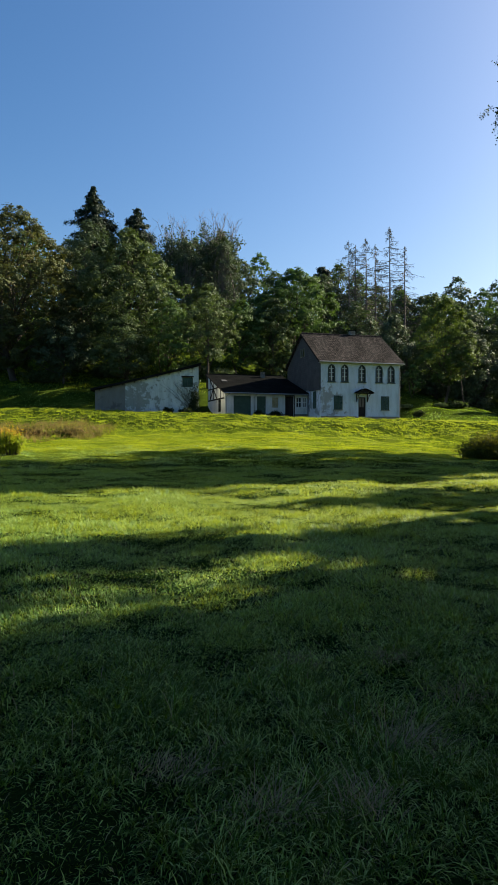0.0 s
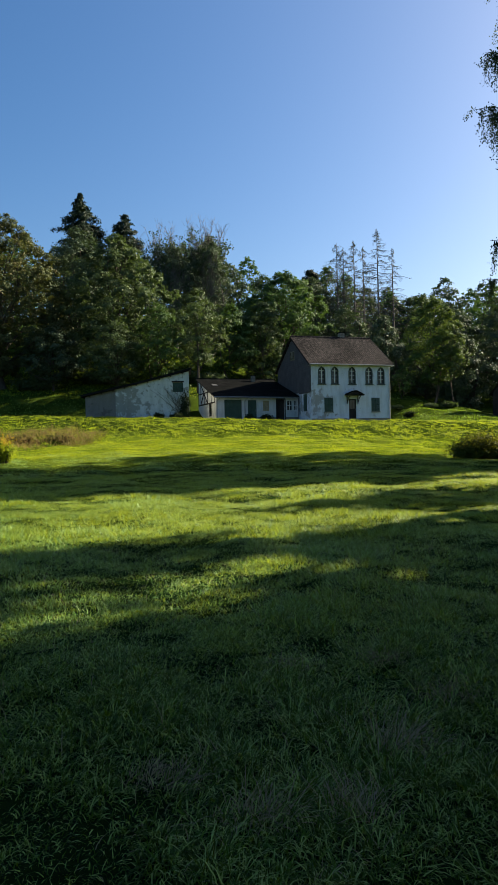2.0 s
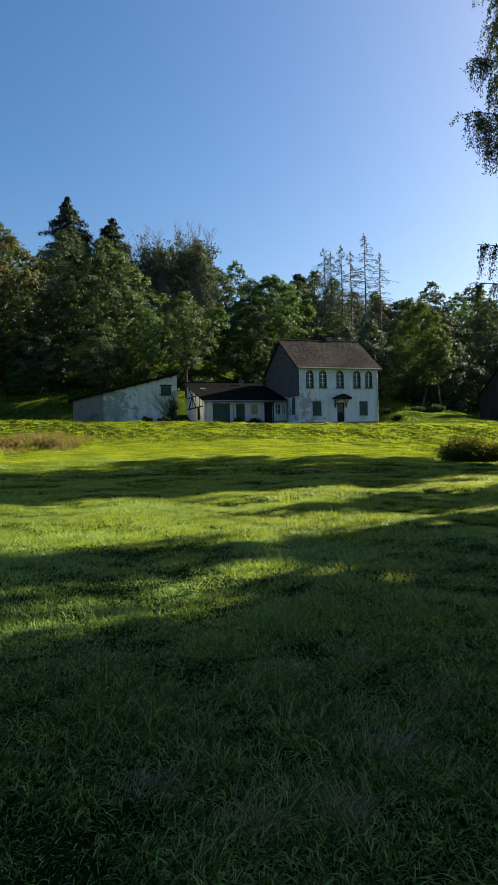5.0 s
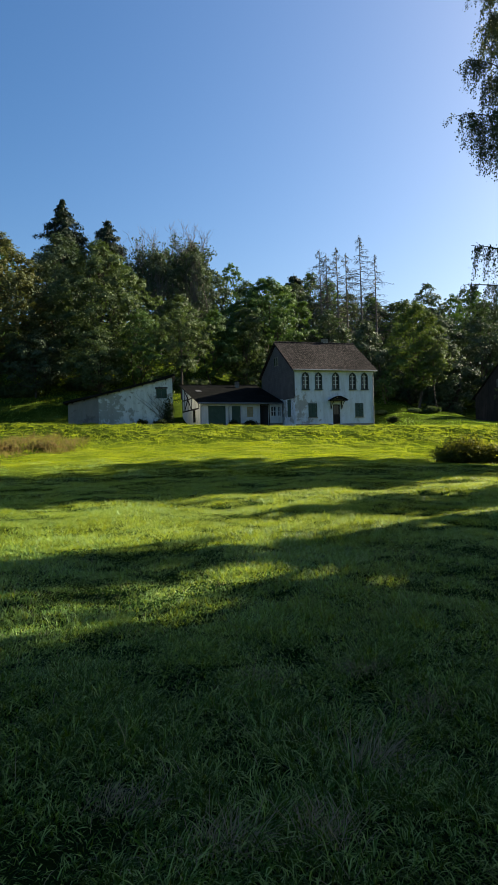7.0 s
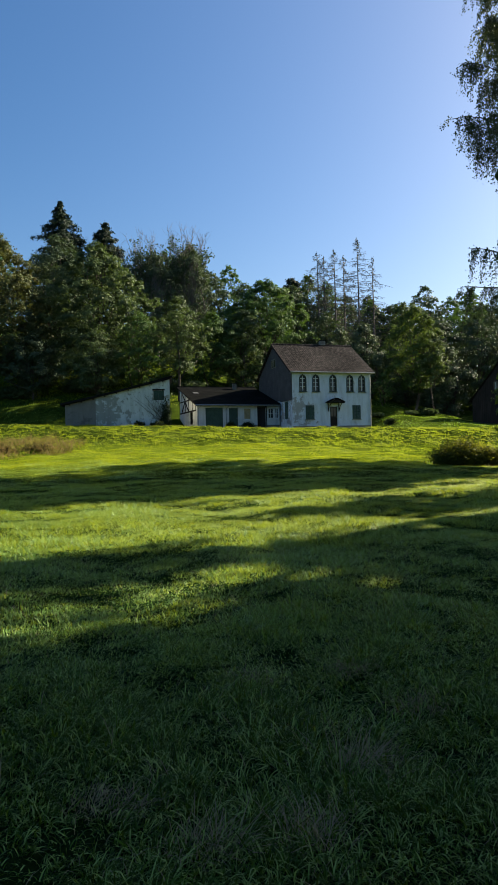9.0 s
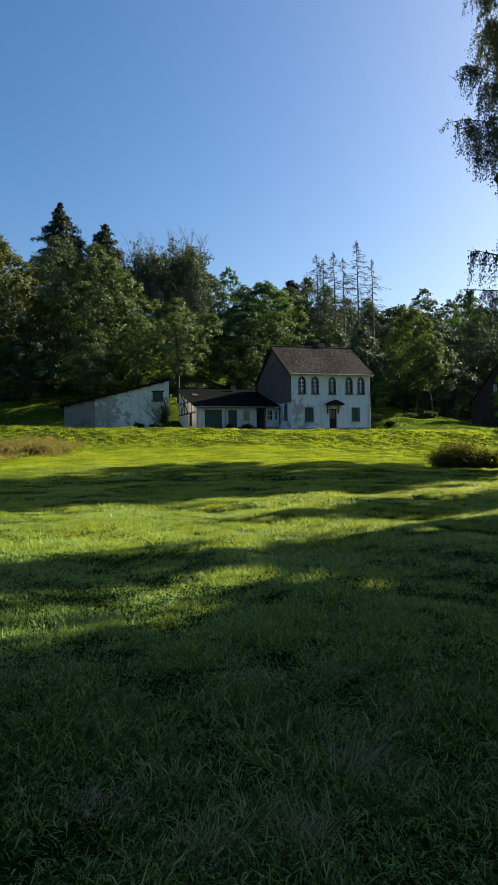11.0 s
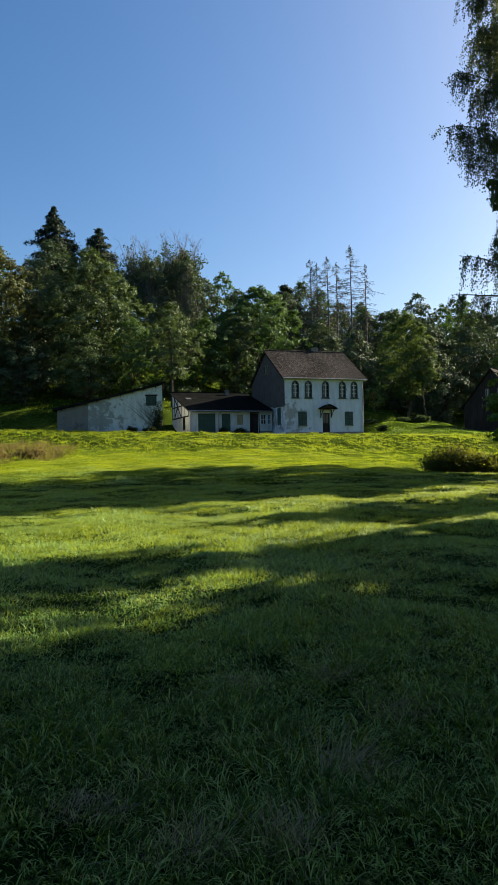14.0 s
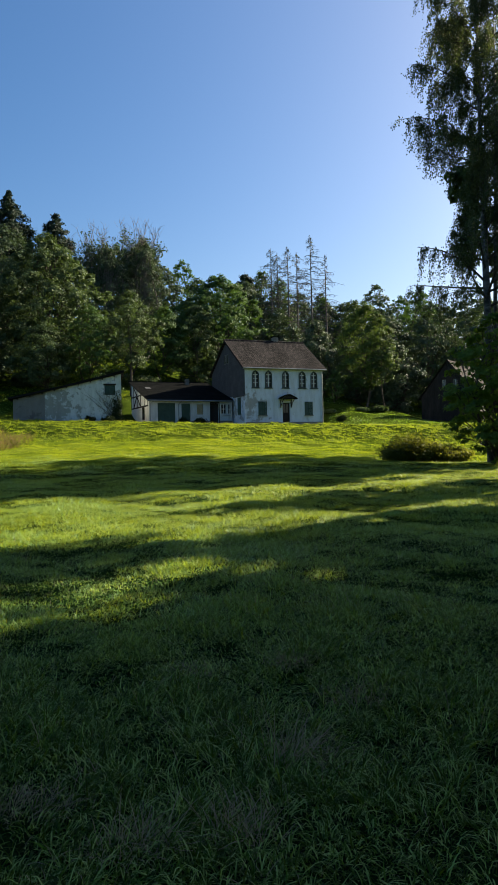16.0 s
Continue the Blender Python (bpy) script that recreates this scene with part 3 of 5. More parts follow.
def shutter(parent, x0, x1, z0, z1, material=None):
    """A closed pair of louvred shutters with hinges and a sill."""
    c = (x0 + x1) / 2
    sh = part("shutter", boxes((x0, x0 + 0.07, -0.06, 0, z0, z1), (x1 - 0.07, x1, -0.06, 0, z0, z1), (c - 0.06, c - 0.005, -0.06, 0, z0, z1),
                               (c + 0.005, c + 0.06, -0.06, 0, z0, z1), (x0, x1, -0.055, 0, z0, z0 + 0.09), (x0, x1, -0.055, 0, z1 - 0.09, z1),
                               (x0, x1, -0.055, 0, (z0 + z1) / 2 - 0.04, (z0 + z1) / 2 + 0.04)), M_GREEN, parent, "closed dark green louvred shutters")
    bm = bmesh.new()
    n = int((z1 - z0 - 0.18) / 0.07)
    for k in range(n):
        z = z0 + 0.10 + k * 0.07
        for a, b in ((x0 + 0.07, c - 0.06), (c + 0.06, x1 - 0.07)):
            vs = add_box(bm, a, b, -0.045, -0.03, z, z + 0.055)
            for v in vs[:4]:
                v.co.y -= 0.012
    part("slat", bm, M_GREEN, sh)
    part("sill", boxes((x0 - 0.07, x1 + 0.07, -0.13, -0.002, z0 - 0.10, z0 - 0.01)), M_STONE, sh)
    return sh


def white_house():
    W, D, E, R = 9.7, 10.7, 6.22, 3.52
    h = thing("white_house", HOUSE, "two-storey white plastered house with slate-clad gable and tiled roof", "house")
    ups = (1.27, 2.85, 4.95, 7.05, 8.55)
    UPZ = 3.93
    holes = [arch(c - 0.42, c + 0.42, UPZ, UPZ + 1.44, UPZ + 1.94) for c in ups]
    holes += [rect(1.58, 2.54, 0.88, 2.36), rect(7.34, 8.27, 0.88, 2.36), rect(4.52, 5.42, 0.05, 2.25)]
    part("front_wall", plate(rect(0, W, -0.5, E), holes, 0, 0.4), M_WHITE, h)
    side = [(0.401, -0.5), (D - 0.401, -0.5), (D - 0.401, E - 0.1), (D / 2, E + R - 0.25), (0.401, E - 0.1)]
    part("gable_wall", plate(side, [rect(1.3, 2.2, 1.0, 2.9)], 0.0, 0.4, "x"), M_WHITE, h)
    part("gable_wall", plate(side, [], W - 0.4, W, "x"), M_WHITE, h)
    part("back_wall", boxes((0, W, D - 0.4, D, -0.5, E)), M_WHITE, h)
    part("inner_floor", boxes((0.41, W - 0.41, 0.41, D - 0.41, 3.0, 3.2)), M_INSIDE, h)
    part("partition", boxes((0.41, W - 0.41, 3.0, 3.12, -0.3, 2.99), (0.41, W - 0.41, 3.0, 3.12, 3.21, 5.9)), M_INSIDE, h)
    # slate cladding of the left gable: courses of overlapping slates above the ground floor
    bm = bmesh.new()
    z = 3.15
    while z < E + R - 0.35:
        t = max(0.0, (z + 0.12 - E) / R)
        y0, y1 = 0.02 + t * D / 2, D - 0.02 - t * D / 2
        if y1 - y0 > 0.3:
            vs = add_box(bm, -0.05, -0.003, y0, y1, z, z + 0.235)
            for v in vs[:4]:
                v.co.x -= 0.022 if v.co.x < -0.02 else 0
        z += 0.24
    part("slate_cladding", bm, M_SLATE, h, "dark grey slate cladding")
    bm = boxes((-0.16, -0.075, 0.02, 3.3, 3.0, 5.35))
    part("weather_panel", bm, M_SLATE, h, "darker boarded panel")
    # gable windows
    for y in (5.0, 5.75):
        g = part("gable_window", plate(rect(y - 0.26, y + 0.26, 7.1, 8.15), [rect(y - 0.2, y + 0.2, 7.16, 8.09)], -0.13, -0.075, "x"), M_GREYWALL, h)
        part("pane", boxes((-0.112, -0.10, y - 0.2, y + 0.2, 7.16, 8.09)), M_GLASS, g)
    # side shutter beside the annex
    s = part("shutter", boxes((-0.055, -0.002, 1.3, 1.74, 1.0, 2.9), (-0.055, -0.002, 1.76, 2.2, 1.0, 2.9)), M_GREEN, h, "closed green shutter")
    for z in (1.3, 2.5):
        part("batten", boxes((-0.075, -0.056, 1.32, 2.18, z, z + 0.1)), M_GREEN, s)
    # roof
    run, over = D / 2 + 0.35, 0.32
    lo = E - 0.26
    rise = R + 0.26
    front = part("tiling", tiled_slope(-over, W + over, run, rise, 26, 40), M_TILE, h, "weathered red-brown clay tile roof")
    front.location = (0, -0.35, lo + 0.16)
    back = part("roof", slab(-over, W + over, 0, 0, run, -rise, 0.08), M_TILE, h)
    back.location = (0, D / 2, lo + 0.16 + rise)
    part("roof_deck", slab(-over + 0.03, W + over - 0.03, -0.33, lo + 0.14, D / 2, lo + 0.14 + rise, 0.12), M_TIMBER, h)
    bm = bmesh.new()
    for k in range(28):
        x = -over + (W + 2 * over) * k / 28
        tube(bm, [(x, D / 2, lo + rise + 0.16), (x + 0.39, D / 2, lo + rise + 0.19)], [0.115, 0.14], 8)
    part("ridge_cap", bm, M_TILE, h)
    for s, x in ((-1, -over - 0.025), (1, W + over - 0.02)):
        part("barge_board", slab(x, x + 0.045, -0.35, lo + 0.17, D / 2, lo + 0.17 + rise, 0.24), M_TIMBER, h)
    bm = bmesh.new()
    tube(bm, [(-over, -0.42, lo + 0.10), (W + over, -0.42, lo + 0.06)], [0.075, 0.075], 8)
    part("gutter", bm, M_ZINC, h)
    bm = bmesh.new()
    tube(bm, [(W - 0.1, -0.42, lo + 0.05), (W - 0.1, -0.08, lo - 0.35), (W - 0.1, -0.08, 0.0)], [0.05, 0.05, 0.05], 8)
    part("downpipe", bm, M_ZINC, h)
    part("eave_soffit", boxes((-over + 0.05, W + over - 0.05, -0.30, -0.004, lo - 0.02, lo + 0.03)), M_SASH, h)
    ch = part("chimney", boxes((6.0, 6.6, D / 2 - 0.1, D / 2 + 0.5, E + R - 0.5, E + R + 0.75)), M_STONE, h)
    part("chimney_cap", boxes((5.94, 6.66, D / 2 - 0.16, D / 2 + 0.56, E + R + 0.752, E + R + 0.84)), M_DARKROOF, ch)
    # windows and door
    for c in ups:
        arched_window(h, c, UPZ)
    shutter(h, 1.55, 2.57, 0.85, 2.39)
    shutter(h, 7.31, 8.30, 0.85, 2.39)
    d = part("door", plate(rect(4.5, 5.44, 0.0, 2.37), [rect(4.66, 4.94, 1.15, 2.15), rect(5.0, 5.28, 1.15, 2.15)], 0.10, 0.18), M_TIMBER, h,
             "dark panelled wooden door with small panes")
    part("pane", boxes((4.66, 4.94, 0.13, 0.15, 1.15, 2.15), (5.0, 5.28, 0.13, 0.15, 1.15, 2.15)), M_GLASS, d)
    part("panel", boxes((4.62, 4.94, 0.085, 0.099, 0.2, 1.0), (5.0, 5.32, 0.085, 0.099, 0.2, 1.0)), M_TIMBER, d)
    part("door_handle", boxes((5.34, 5.40, 0.03, 0.098, 1.02, 1.14)), M_ZINC, d)
    # hood over the door
    p = part("door_hood", slab(4.02, 5.92, -0.95, 2.62, -0.002, 2.72, 0.05), M_TIMBER, h, "dark tiled hood on curved brackets")
    bm = bmesh.new()
    for s in (-1, 1):
        for k in range(5):
            a, b = k / 5, (k + 1) / 5
            f = lambda u: (4.97 + s * 1.02 * (1 - u), 2.66 + 0.50 * u ** 0.8)
            (xa, za), (xb, zb) = f(a), f(b)
            vs = [bm.verts.new(q) for q in ((xa, -1.0, za + 0.05), (xb, -1.0, zb + 0.01), (xb, -0.003, zb + 0.01), (xa, -0.003, za + 0.05))]
            bm.faces.new(vs)
            vt = [bm.verts.new(v.co + Vector((0, 0, -0.05))) for v in vs]
            bm.faces.new(vt)
            for q in range(4):
                bm.faces.new((vs[q], vs[(q + 1) % 4], vt[(q + 1) % 4], vt[q]))
    part("hood_roof", bm, M_DARKROOF, p)
    part("hood_gable", plate([(4.15, 2.73), (5.79, 2.73), (4.97, 3.08)], [], -0.9, -0.86), M_TIMBER, p)
    for x in (4.28, 5.60):
        bm = bmesh.new()
        tube(bm, [(x, -0.04, 1.75), (x, -0.22, 2.05), (x, -0.5, 2.38), (x, -0.82, 2.58)], [0.05, 0.05, 0.05, 0.05], 6)
        tube(bm, [(x, -0.05, 1.7), (x, -0.05, 2.6)], [0.05, 0.05], 6)
        part("bracket", bm, M_TIMBER, p)
    st = part("door_step", boxes((4.3, 5.65, -0.5, -0.003, -0.4, 0.04), (4.15, 5.8, -0.85, -0.502, -0.4, -0.12)), M_STONE, h)
    part("plinth", boxes((0.0, 4.28, -0.05, -0.003, -0.5, 0.10), (5.67, W, -0.05, -0.003, -0.5, 0.10)), M_GREYWALL, h, "grey rendered plinth")


white_house()


def annex():
    """Low range between the house and the shed, its roof rising away from the yard."""
    L, D, E, R = 9.75, 8.4, 2.75, 2.5
    m = HOUSE @ pose(-L - 0.18, 3.55, 0.12)
    a = thing("low_annex", m, "low whitewashed outbuilding with dark roof and half-timbered gable", "outbuilding")
    holes = [rect(0.95, 3.0, 0.05, 2.3), rect(3.7, 4.75, 0.05, 2.25), rect(5.45, 6.3, 0.95, 2.2), rect(7.15, 8.1, 0.05, 2.3), rect(8.35, 9.0, 1.05, 2.2),
             rect(9.2, 9.6, 1.05, 2.2)]
    part("front_wall", plate(rect(0, L, -0.6, E), holes, 0, 0.3), M_ANNEX, a)
    part("gable_wall", plate([(0.301, -0.6), (D, -0.6), (D, E + R - 0.15), (0.301, E)], [rect(2.0, 2.9, 0.6, 1.9)], 0, 0.3, "x"), M_ANNEX, a)
    part("back_wall", boxes((0.302, L, D - 0.3, D, -0.6, E + R - 0.3)), M_ANNEX, a)
    part("partition", boxes((0.31, L, 2.6, 2.7, -0.5, 2.7)), M_INSIDE, a)
    part("loft_floor", boxes((0.31, L, 0.31, D - 0.31, 2.72, 2.74)), M_INSIDE, a)
    t = []
    zt = lambda y: E + (R - 0.15) * (y - 0.3) / (D - 0.3)
    for y in (0.35, 1.9, 3.6, 5.3, 7.0, 8.2):
        t.append((-0.03, -0.002, y, y + 0.17, 2.12, max(2.3, zt(y) - 0.05)))
    t.append((-0.035, -0.002, 0.3, D, 1.95, 2.12))
    t.append((-0.034, -0.002, 3.0, D, 3.3, 3.44))
    frame_ob = part("timber_framing", boxes(*t), M_TIMBER, a, "dark exposed timber framing")
    bm = bmesh.new()
    for y, z, y2, z2 in ((3.77, 2.12, 5.3, 3.3), (7.0, 2.12, 5.5, 3.3), (5.4, 3.44, 7.0, 4.5)):
        tube(bm, [(-0.015, y, z), (-0.015, y2, z2)], [0.08, 0.08], 4)
    part("brace", bm, M_TIMBER, frame_ob)
    w = part("gable_window", boxes((0.05, 0.12, 2.0, 2.9, 0.6, 1.9)), M_GLASS, a)
    part("frame", plate(rect(1.94, 2.96, 0.54, 1.96), [rect(2.04, 2.86, 0.64, 1.86)], -0.03, 0.04, "x"), M_TIMBER, w)
    # roof in overlapping slate courses
    bm = bmesh.new()
    n = 34
    slope = math.atan2(R, D)
    for k in range(n):
        u0, u1 = k / n, (k + 1) / n
        y0, y1 = -0.45 + (D + 0.7) * u0, -0.45 + (D + 0.7) * u1
        z0, z1 = E + 0.03 + (y0 - 0) * math.tan(slope), E + 0.03 + y1 * math.tan(slope)
        cuts = 24
        for c in range(cuts):
            xa, xb = -0.3 + (L + 0.28) * c / cuts, -0.3 + (L + 0.28) * (c + 1) / cuts - 0.012
            j = 0.008 * noise.noise((c * 1.3, k * 2.1, 4))
            v = [bm.verts.new(q) for q in ((xa, y0, z0 + 0.045 + j), (xb, y0, z0 + 0.045 + j), (xb, y1 + 0.03, z1 + 0.022), (xa, y1 + 0.03, z1 + 0.022),
                                           (xa, y0, z0 + 0.01), (xb, y0, z0 + 0.01))]
            bm.faces.new(v[:4])
            bm.faces.new((v[4], v[5], v[1], v[0]))
    part("slate_roofing", bm, M_DARKROOF, a, "dark mossy slate roof")
    part("roof_deck", slab(-0.28, L, -0.42, E - 0.12, D + 0.24, E + R + 0.09, 0.09), M_TIMBER, a)
    part("ridge_board", boxes((-0.3, L, D + 0.1, D + 0.3, E + R + 0.0, E + R + 0.2)), M_DARKROOF, a)
    part("skylight", slab(0.9, 1.5, 4.6, E + 4.6 * math.tan(slope) + 0.13, 5.4, E + 5.4 * math.tan(slope) + 0.13, 0.05), M_SLATE, a)
    ch = part("chimney", boxes((6.5, 6.95, 7.2, 7.65, E + 2.0, E + R + 0.45)), M_GREYWALL, a)
    part("chimney_cap", boxes((6.45, 7.0, 7.15, 7.7, E + R + 0.452, E + R + 0.51)), M_DARKROOF, ch)
    # openings
    g = part("garage_door", boxes((0.97, 1.965, 0.08, 0.14, 0.06, 2.28), (1.985, 2.98, 0.08, 0.14, 0.06, 2.28)), M_GREEN, a, "green boarded double garage door")
    for k in range(12):
        if k != 6:
            part("board", boxes((1.0 + k * 0.165, 1.0 + k * 0.165 + 0.15, 0.06, 0.079, 0.08, 2.26)), M_GREEN, g)
    part("door_frame", plate(rect(0.87, 3.08, -0.1, 2.4), [rect(0.97, 2.98, -0.2 + 0.21, 2.28)], -0.03, -0.002), M_SASH, g)
    d = part("green_door", boxes((3.72, 4.73, 0.08, 0.14, 0.06, 2.23)), M_GREEN, a, "green boarded door")
    for k in range(6):
        part("board", boxes((3.75 + k * 0.16, 3.75 + k * 0.16 + 0.145, 0.06, 0.079, 0.08, 2.2)), M_GREEN, d)
    part("door_handle", boxes((4.6, 4.66, 0.02, 0.059, 1.0, 1.14)), M_ZINC, d)
    w = part("window", plate(rect(5.40, 6.35, 0.90, 2.25), [rect(5.50, 6.25, 1.0, 2.15)], 0.02, 0.12), M_SASH, a, "white-framed window with yellowed curtain")
    part("curtain", boxes((5.5, 6.25, 0.16, 0.18, 1.0, 2.15)), M_CURTAIN, w)
    part("sill", boxes((5.3, 6.45, -0.1, -0.003, 0.80, 0.89)), M_SASH, w)
    d = part("entrance_door", boxes((7.17, 8.08, 0.16, 0.22, 0.06, 2.28)), M_TIMBER, a, "dark recessed wooden door")
    part("door_frame", plate(rect(7.05, 8.2, -0.1, 2.42), [rect(7.15, 8.1, 0.05, 2.3)], -0.025, -0.002), M_TIMBER, d)
    for x0, x1 in ((8.35, 9.0), (9.2, 9.6)):
        w = part("window", plate(rect(x0 - 0.05, x1 + 0.05, 1.0, 2.25), [rect(x0 + 0.05, x1 - 0.05, 1.1, 2.15)], -0.02, 0.10), M_SASH, a, "small white-framed window")
        part("pane", boxes((x0, x1, 0.07, 0.09, 1.05, 2.2)), M_GLASS, w)
        c = (x0 + x1) / 2
        part("glazing_bar", boxes((c - 0.025, c + 0.025, 0.01, 0.068, 1.1, 2.15), (x0 + 0.05, x1 - 0.05, 0.02, 0.066, 1.6, 1.65)), M_SASH, w)
        part("sill", boxes((x0 - 0.12, x1 + 0.12, -0.1, -0.003, 0.92, 0.99)), M_SASH, w)
    bm = bmesh.new()
    tube(bm, [(-0.3, -0.5, E - 0.2), (L - 0.02, -0.5, E - 0.26)], [0.07, 0.07], 8)
    part("gutter", bm, M_ZINC, a)
    for x in (0.12, 3.35):
        bm = bmesh.new()
        tube(bm, [(x + 0.25, -0.5, E - 0.26), (x, -0.07, E - 0.62), (x, -0.07, 0.0)], [0.05, 0.05, 0.05], 8)
        part("downpipe", bm, M_ZINC, a)
    for x0, x1 in ((0.0, 0.86), (4.8, 7.04), (8.21, L)):
        part("plinth", boxes((x0, x1, -0.04, -0.003, -0.6, 0.3)), M_GREYWALL, a)


annex()


def shed():
    """Old shed under one slope of roof, high end towards the annex."""
    m = pose(-16.05, 71.2, 4.25, 0, 0, 5)
    L, D = 10.75, 6.0
    lo, hi, cut = 2.15, 4.72, 3.1
    zt = lambda x: lo + (hi - lo) * x / L
    s = thing("old_shed", m, "old stained plaster shed under a sagging single-pitch roof", "shed")
    part("front_wall", plate([(cut, -0.7), (L, -0.7), (L, hi), (cut, zt(cut))], [rect(9.05, 10.15, 2.55, 3.55)], 0, 0.35), M_SHED, s, "stained flaking white plaster")
    part("side_bay", plate([(0, -0.7), (cut - 0.003, -0.7), (cut - 0.003, zt(cut)), (0, lo)], [], 0.06, 0.35), M_GREYWALL, s, "grey rendered bay")
    part("end_wall", boxes((L - 0.35, L, 0.352, D, -0.7, hi - 0.1)), M_SHED, s)
    part("end_wall", boxes((0, 0.3, 0.352, D, -0.7, lo)), M_GREYWALL, s)
    part("back_wall", plate([(0.302, -0.7), (L - 0.352, -0.7), (L - 0.352, zt(L - 0.4)), (0.302, lo)], [], D - 0.3, D), M_GREYWALL, s)
    bm = bmesh.new()
    n = 14
    for k in range(n):
        a, b = -0.45 + (L + 0.75) * k / n, -0.45 + (L + 0.75) * (k + 1) / n
        sag = lambda x: zt(x) + 0.06 - 0.10 * math.sin(max(0, min(1, x / L)) * math.pi)
        v = [bm.verts.new(q) for q in ((a, -0.28, sag(a) + 0.02), (b, -0.28, sag(b) + 0.02), (b, D + 0.2, sag(b) + 0.02), (a, D + 0.2, sag(a) + 0.02),
                                       (a, -0.28, sag(a) + 0.24), (b, -0.28, sag(b) + 0.24), (b, D + 0.2, sag(b) + 0.24), (a, D + 0.2, sag(a) + 0.24))]
        for f in ((0, 3, 2, 1), (4, 5, 6, 7), (0, 1, 5, 4), (1, 2, 6, 5), (2, 3, 7, 6), (3, 0, 4, 7)):
            bm.faces.new([v[i] for i in f])
    part("roof", bm, M_DARKROOF, s, "sagging dark felt roof")
    bm = bmesh.new()
    for k in range(9):
        x = 0.4 + k * 1.2
        add_box(bm, x, x + 0.12, -0.24, 0.1, zt(x) - 0.13, zt(x) - 0.0)
    part("rafter_end", bm, M_TIMBER, s)
    w = part("window_shutter", boxes((9.07, 9.59, 0.06, 0.11, 2.57, 3.53), (9.61, 10.13, 0.06, 0.11, 2.57, 3.53)), M_GREEN, s, "weathered green boarded shutter")
    for z in (2.7, 3.3):
        part("batten", boxes((9.1, 10.1, 0.03, 0.058, z, z + 0.1)), M_GREEN, w)
    part("lintel", boxes((8.95, 10.25, -0.02, -0.003, 3.56, 3.72)), M_TIMBER, s)
    # ivy that climbs the high corner, a mesh of bare stems and leaves
    rng = np.random.default_rng(5)
    ivy = thing("ivy", m @ pose(10.2, -0.05, -0.1), "dark ivy climbing the corner of the old shed", "ivy")
    bm = bmesh.new()
    for k in range(26):
        x, z = rng.uniform(-0.5, 0.4), 0.0
        pts = [(x, 0, 0)]
        dx = rng.uniform(-0.55, 0.10)
        for q in range(9):
            x += dx * 0.55 + rng.normal(0, 0.12)
            z += rng.uniform(0.2, 0.5)
            if x > 0.5 or z > zt(min(L, 10.2 + x)) - 0.05 or x < -6:
                break
            pts.append((x, -0.02 - 0.02 * rng.uniform(), z))
        if len(pts) > 2:
            tube(bm, pts, list(np.linspace(0.028, 0.008, len(pts))), 4)
    part("stemwork", bm, M_BARK, ivy)
    n = 900
    px = rng.normal(0.15, 0.3, n)
    pz = np.abs(rng.normal(0, 1.05, n))
    keep = (px < 0.75)
    p = np.stack([px, -0.05 - np.abs(rng.normal(0, 0.16, n)) * np.exp(-pz * 0.5), pz], 1)[keep]
    stuff_part("leaves", leaf_mesh("leaves", p, np.array([0, -1, 0.4]) + rng.normal(size=p.shape) * 0.6, 0.13, M_IVY, rng, 1.1), ivy)


shed()


def barn():
    """Dark boarded barn with a steep tiled roof, gable towards the meadow."""
    m = pose(32.7, 88.0, 4.2, 0, 0, -40)
    W, D, E, R = 7.2, 10.0, 2.95, 4.6
    b = thing("dark_barn", m, "dark weathered timber barn with steep tiled roof", "barn")
    outer = [(0, -1.8), (W, -1.8), (W, E), (W / 2, E + R), (0, E)]
    part("gable_wall", plate(outer, [rect(2.85, 3.25, 4.1, 5.0), rect(4.35, 4.75, 4.1, 5.0)], 0, 0.12), M_TIMBER, b)
    part("back_wall", plate(outer, [], D - 0.12, D), M_TIMBER, b)
    part("side_wall", boxes((0, 0.12, 0.121, D - 0.121, -0.8, E)), M_TIMBER, b)
    part("side_wall", boxes((W - 0.12, W, 0.121, D - 0.121, -0.8, E)), M_TIMBER, b)
    bm = bmesh.new()
    k = 0
    while k * 0.24 < W - 0.1:
        x = k * 0.24
        top = E + R - abs(x + 0.1 - W / 2) / (W / 2) * R - 0.12
        if abs(x + 0.11 - 3.05) < 0.35 or abs(x + 0.11 - 4.55) < 0.35:
            add_box(bm, x, x + 0.21, -0.03, -0.002, -0.8, 4.05)
            if top > 5.1:
                add_box(bm, x, x + 0.21, -0.03, -0.002, 5.06, top)
        else:
            add_box(bm, x, x + 0.21, -0.03, -0.002, -0.8, top)
        k += 1
    part("boarding", bm, M_TIMBER, b)
    for x in (2.85, 4.35):
        w = part("window", plate(rect(x - 0.04, x + 0.44, 4.06, 5.04), [rect(x + 0.04, x + 0.36, 4.14, 4.96)], -0.04, 0.05), M_GREYWALL, b, "small grey-framed window")
        part("pane", boxes((x, x + 0.4, 0.02, 0.04, 4.1, 5.0)), M_GLASS, w)
        part("glazing_bar", boxes((x + 0.18, x + 0.22, -0.02, 0.018, 4.14, 4.96)), M_SASH, w)
    for s in (-1, 1):
        r = part("tiling", tiled_slope(-0.35, D + 0.35, W / 2 + 0.35, R + 0.42, 18, 26, 0.03, 0.02), M_TILE, b, "brown clay tile roof")
        r.matrix_local = pose(-0.35 if s < 0 else W + 0.35, D if s < 0 else 0, E - 0.36, 0, 0, -90 if s < 0 else 90)


barn()


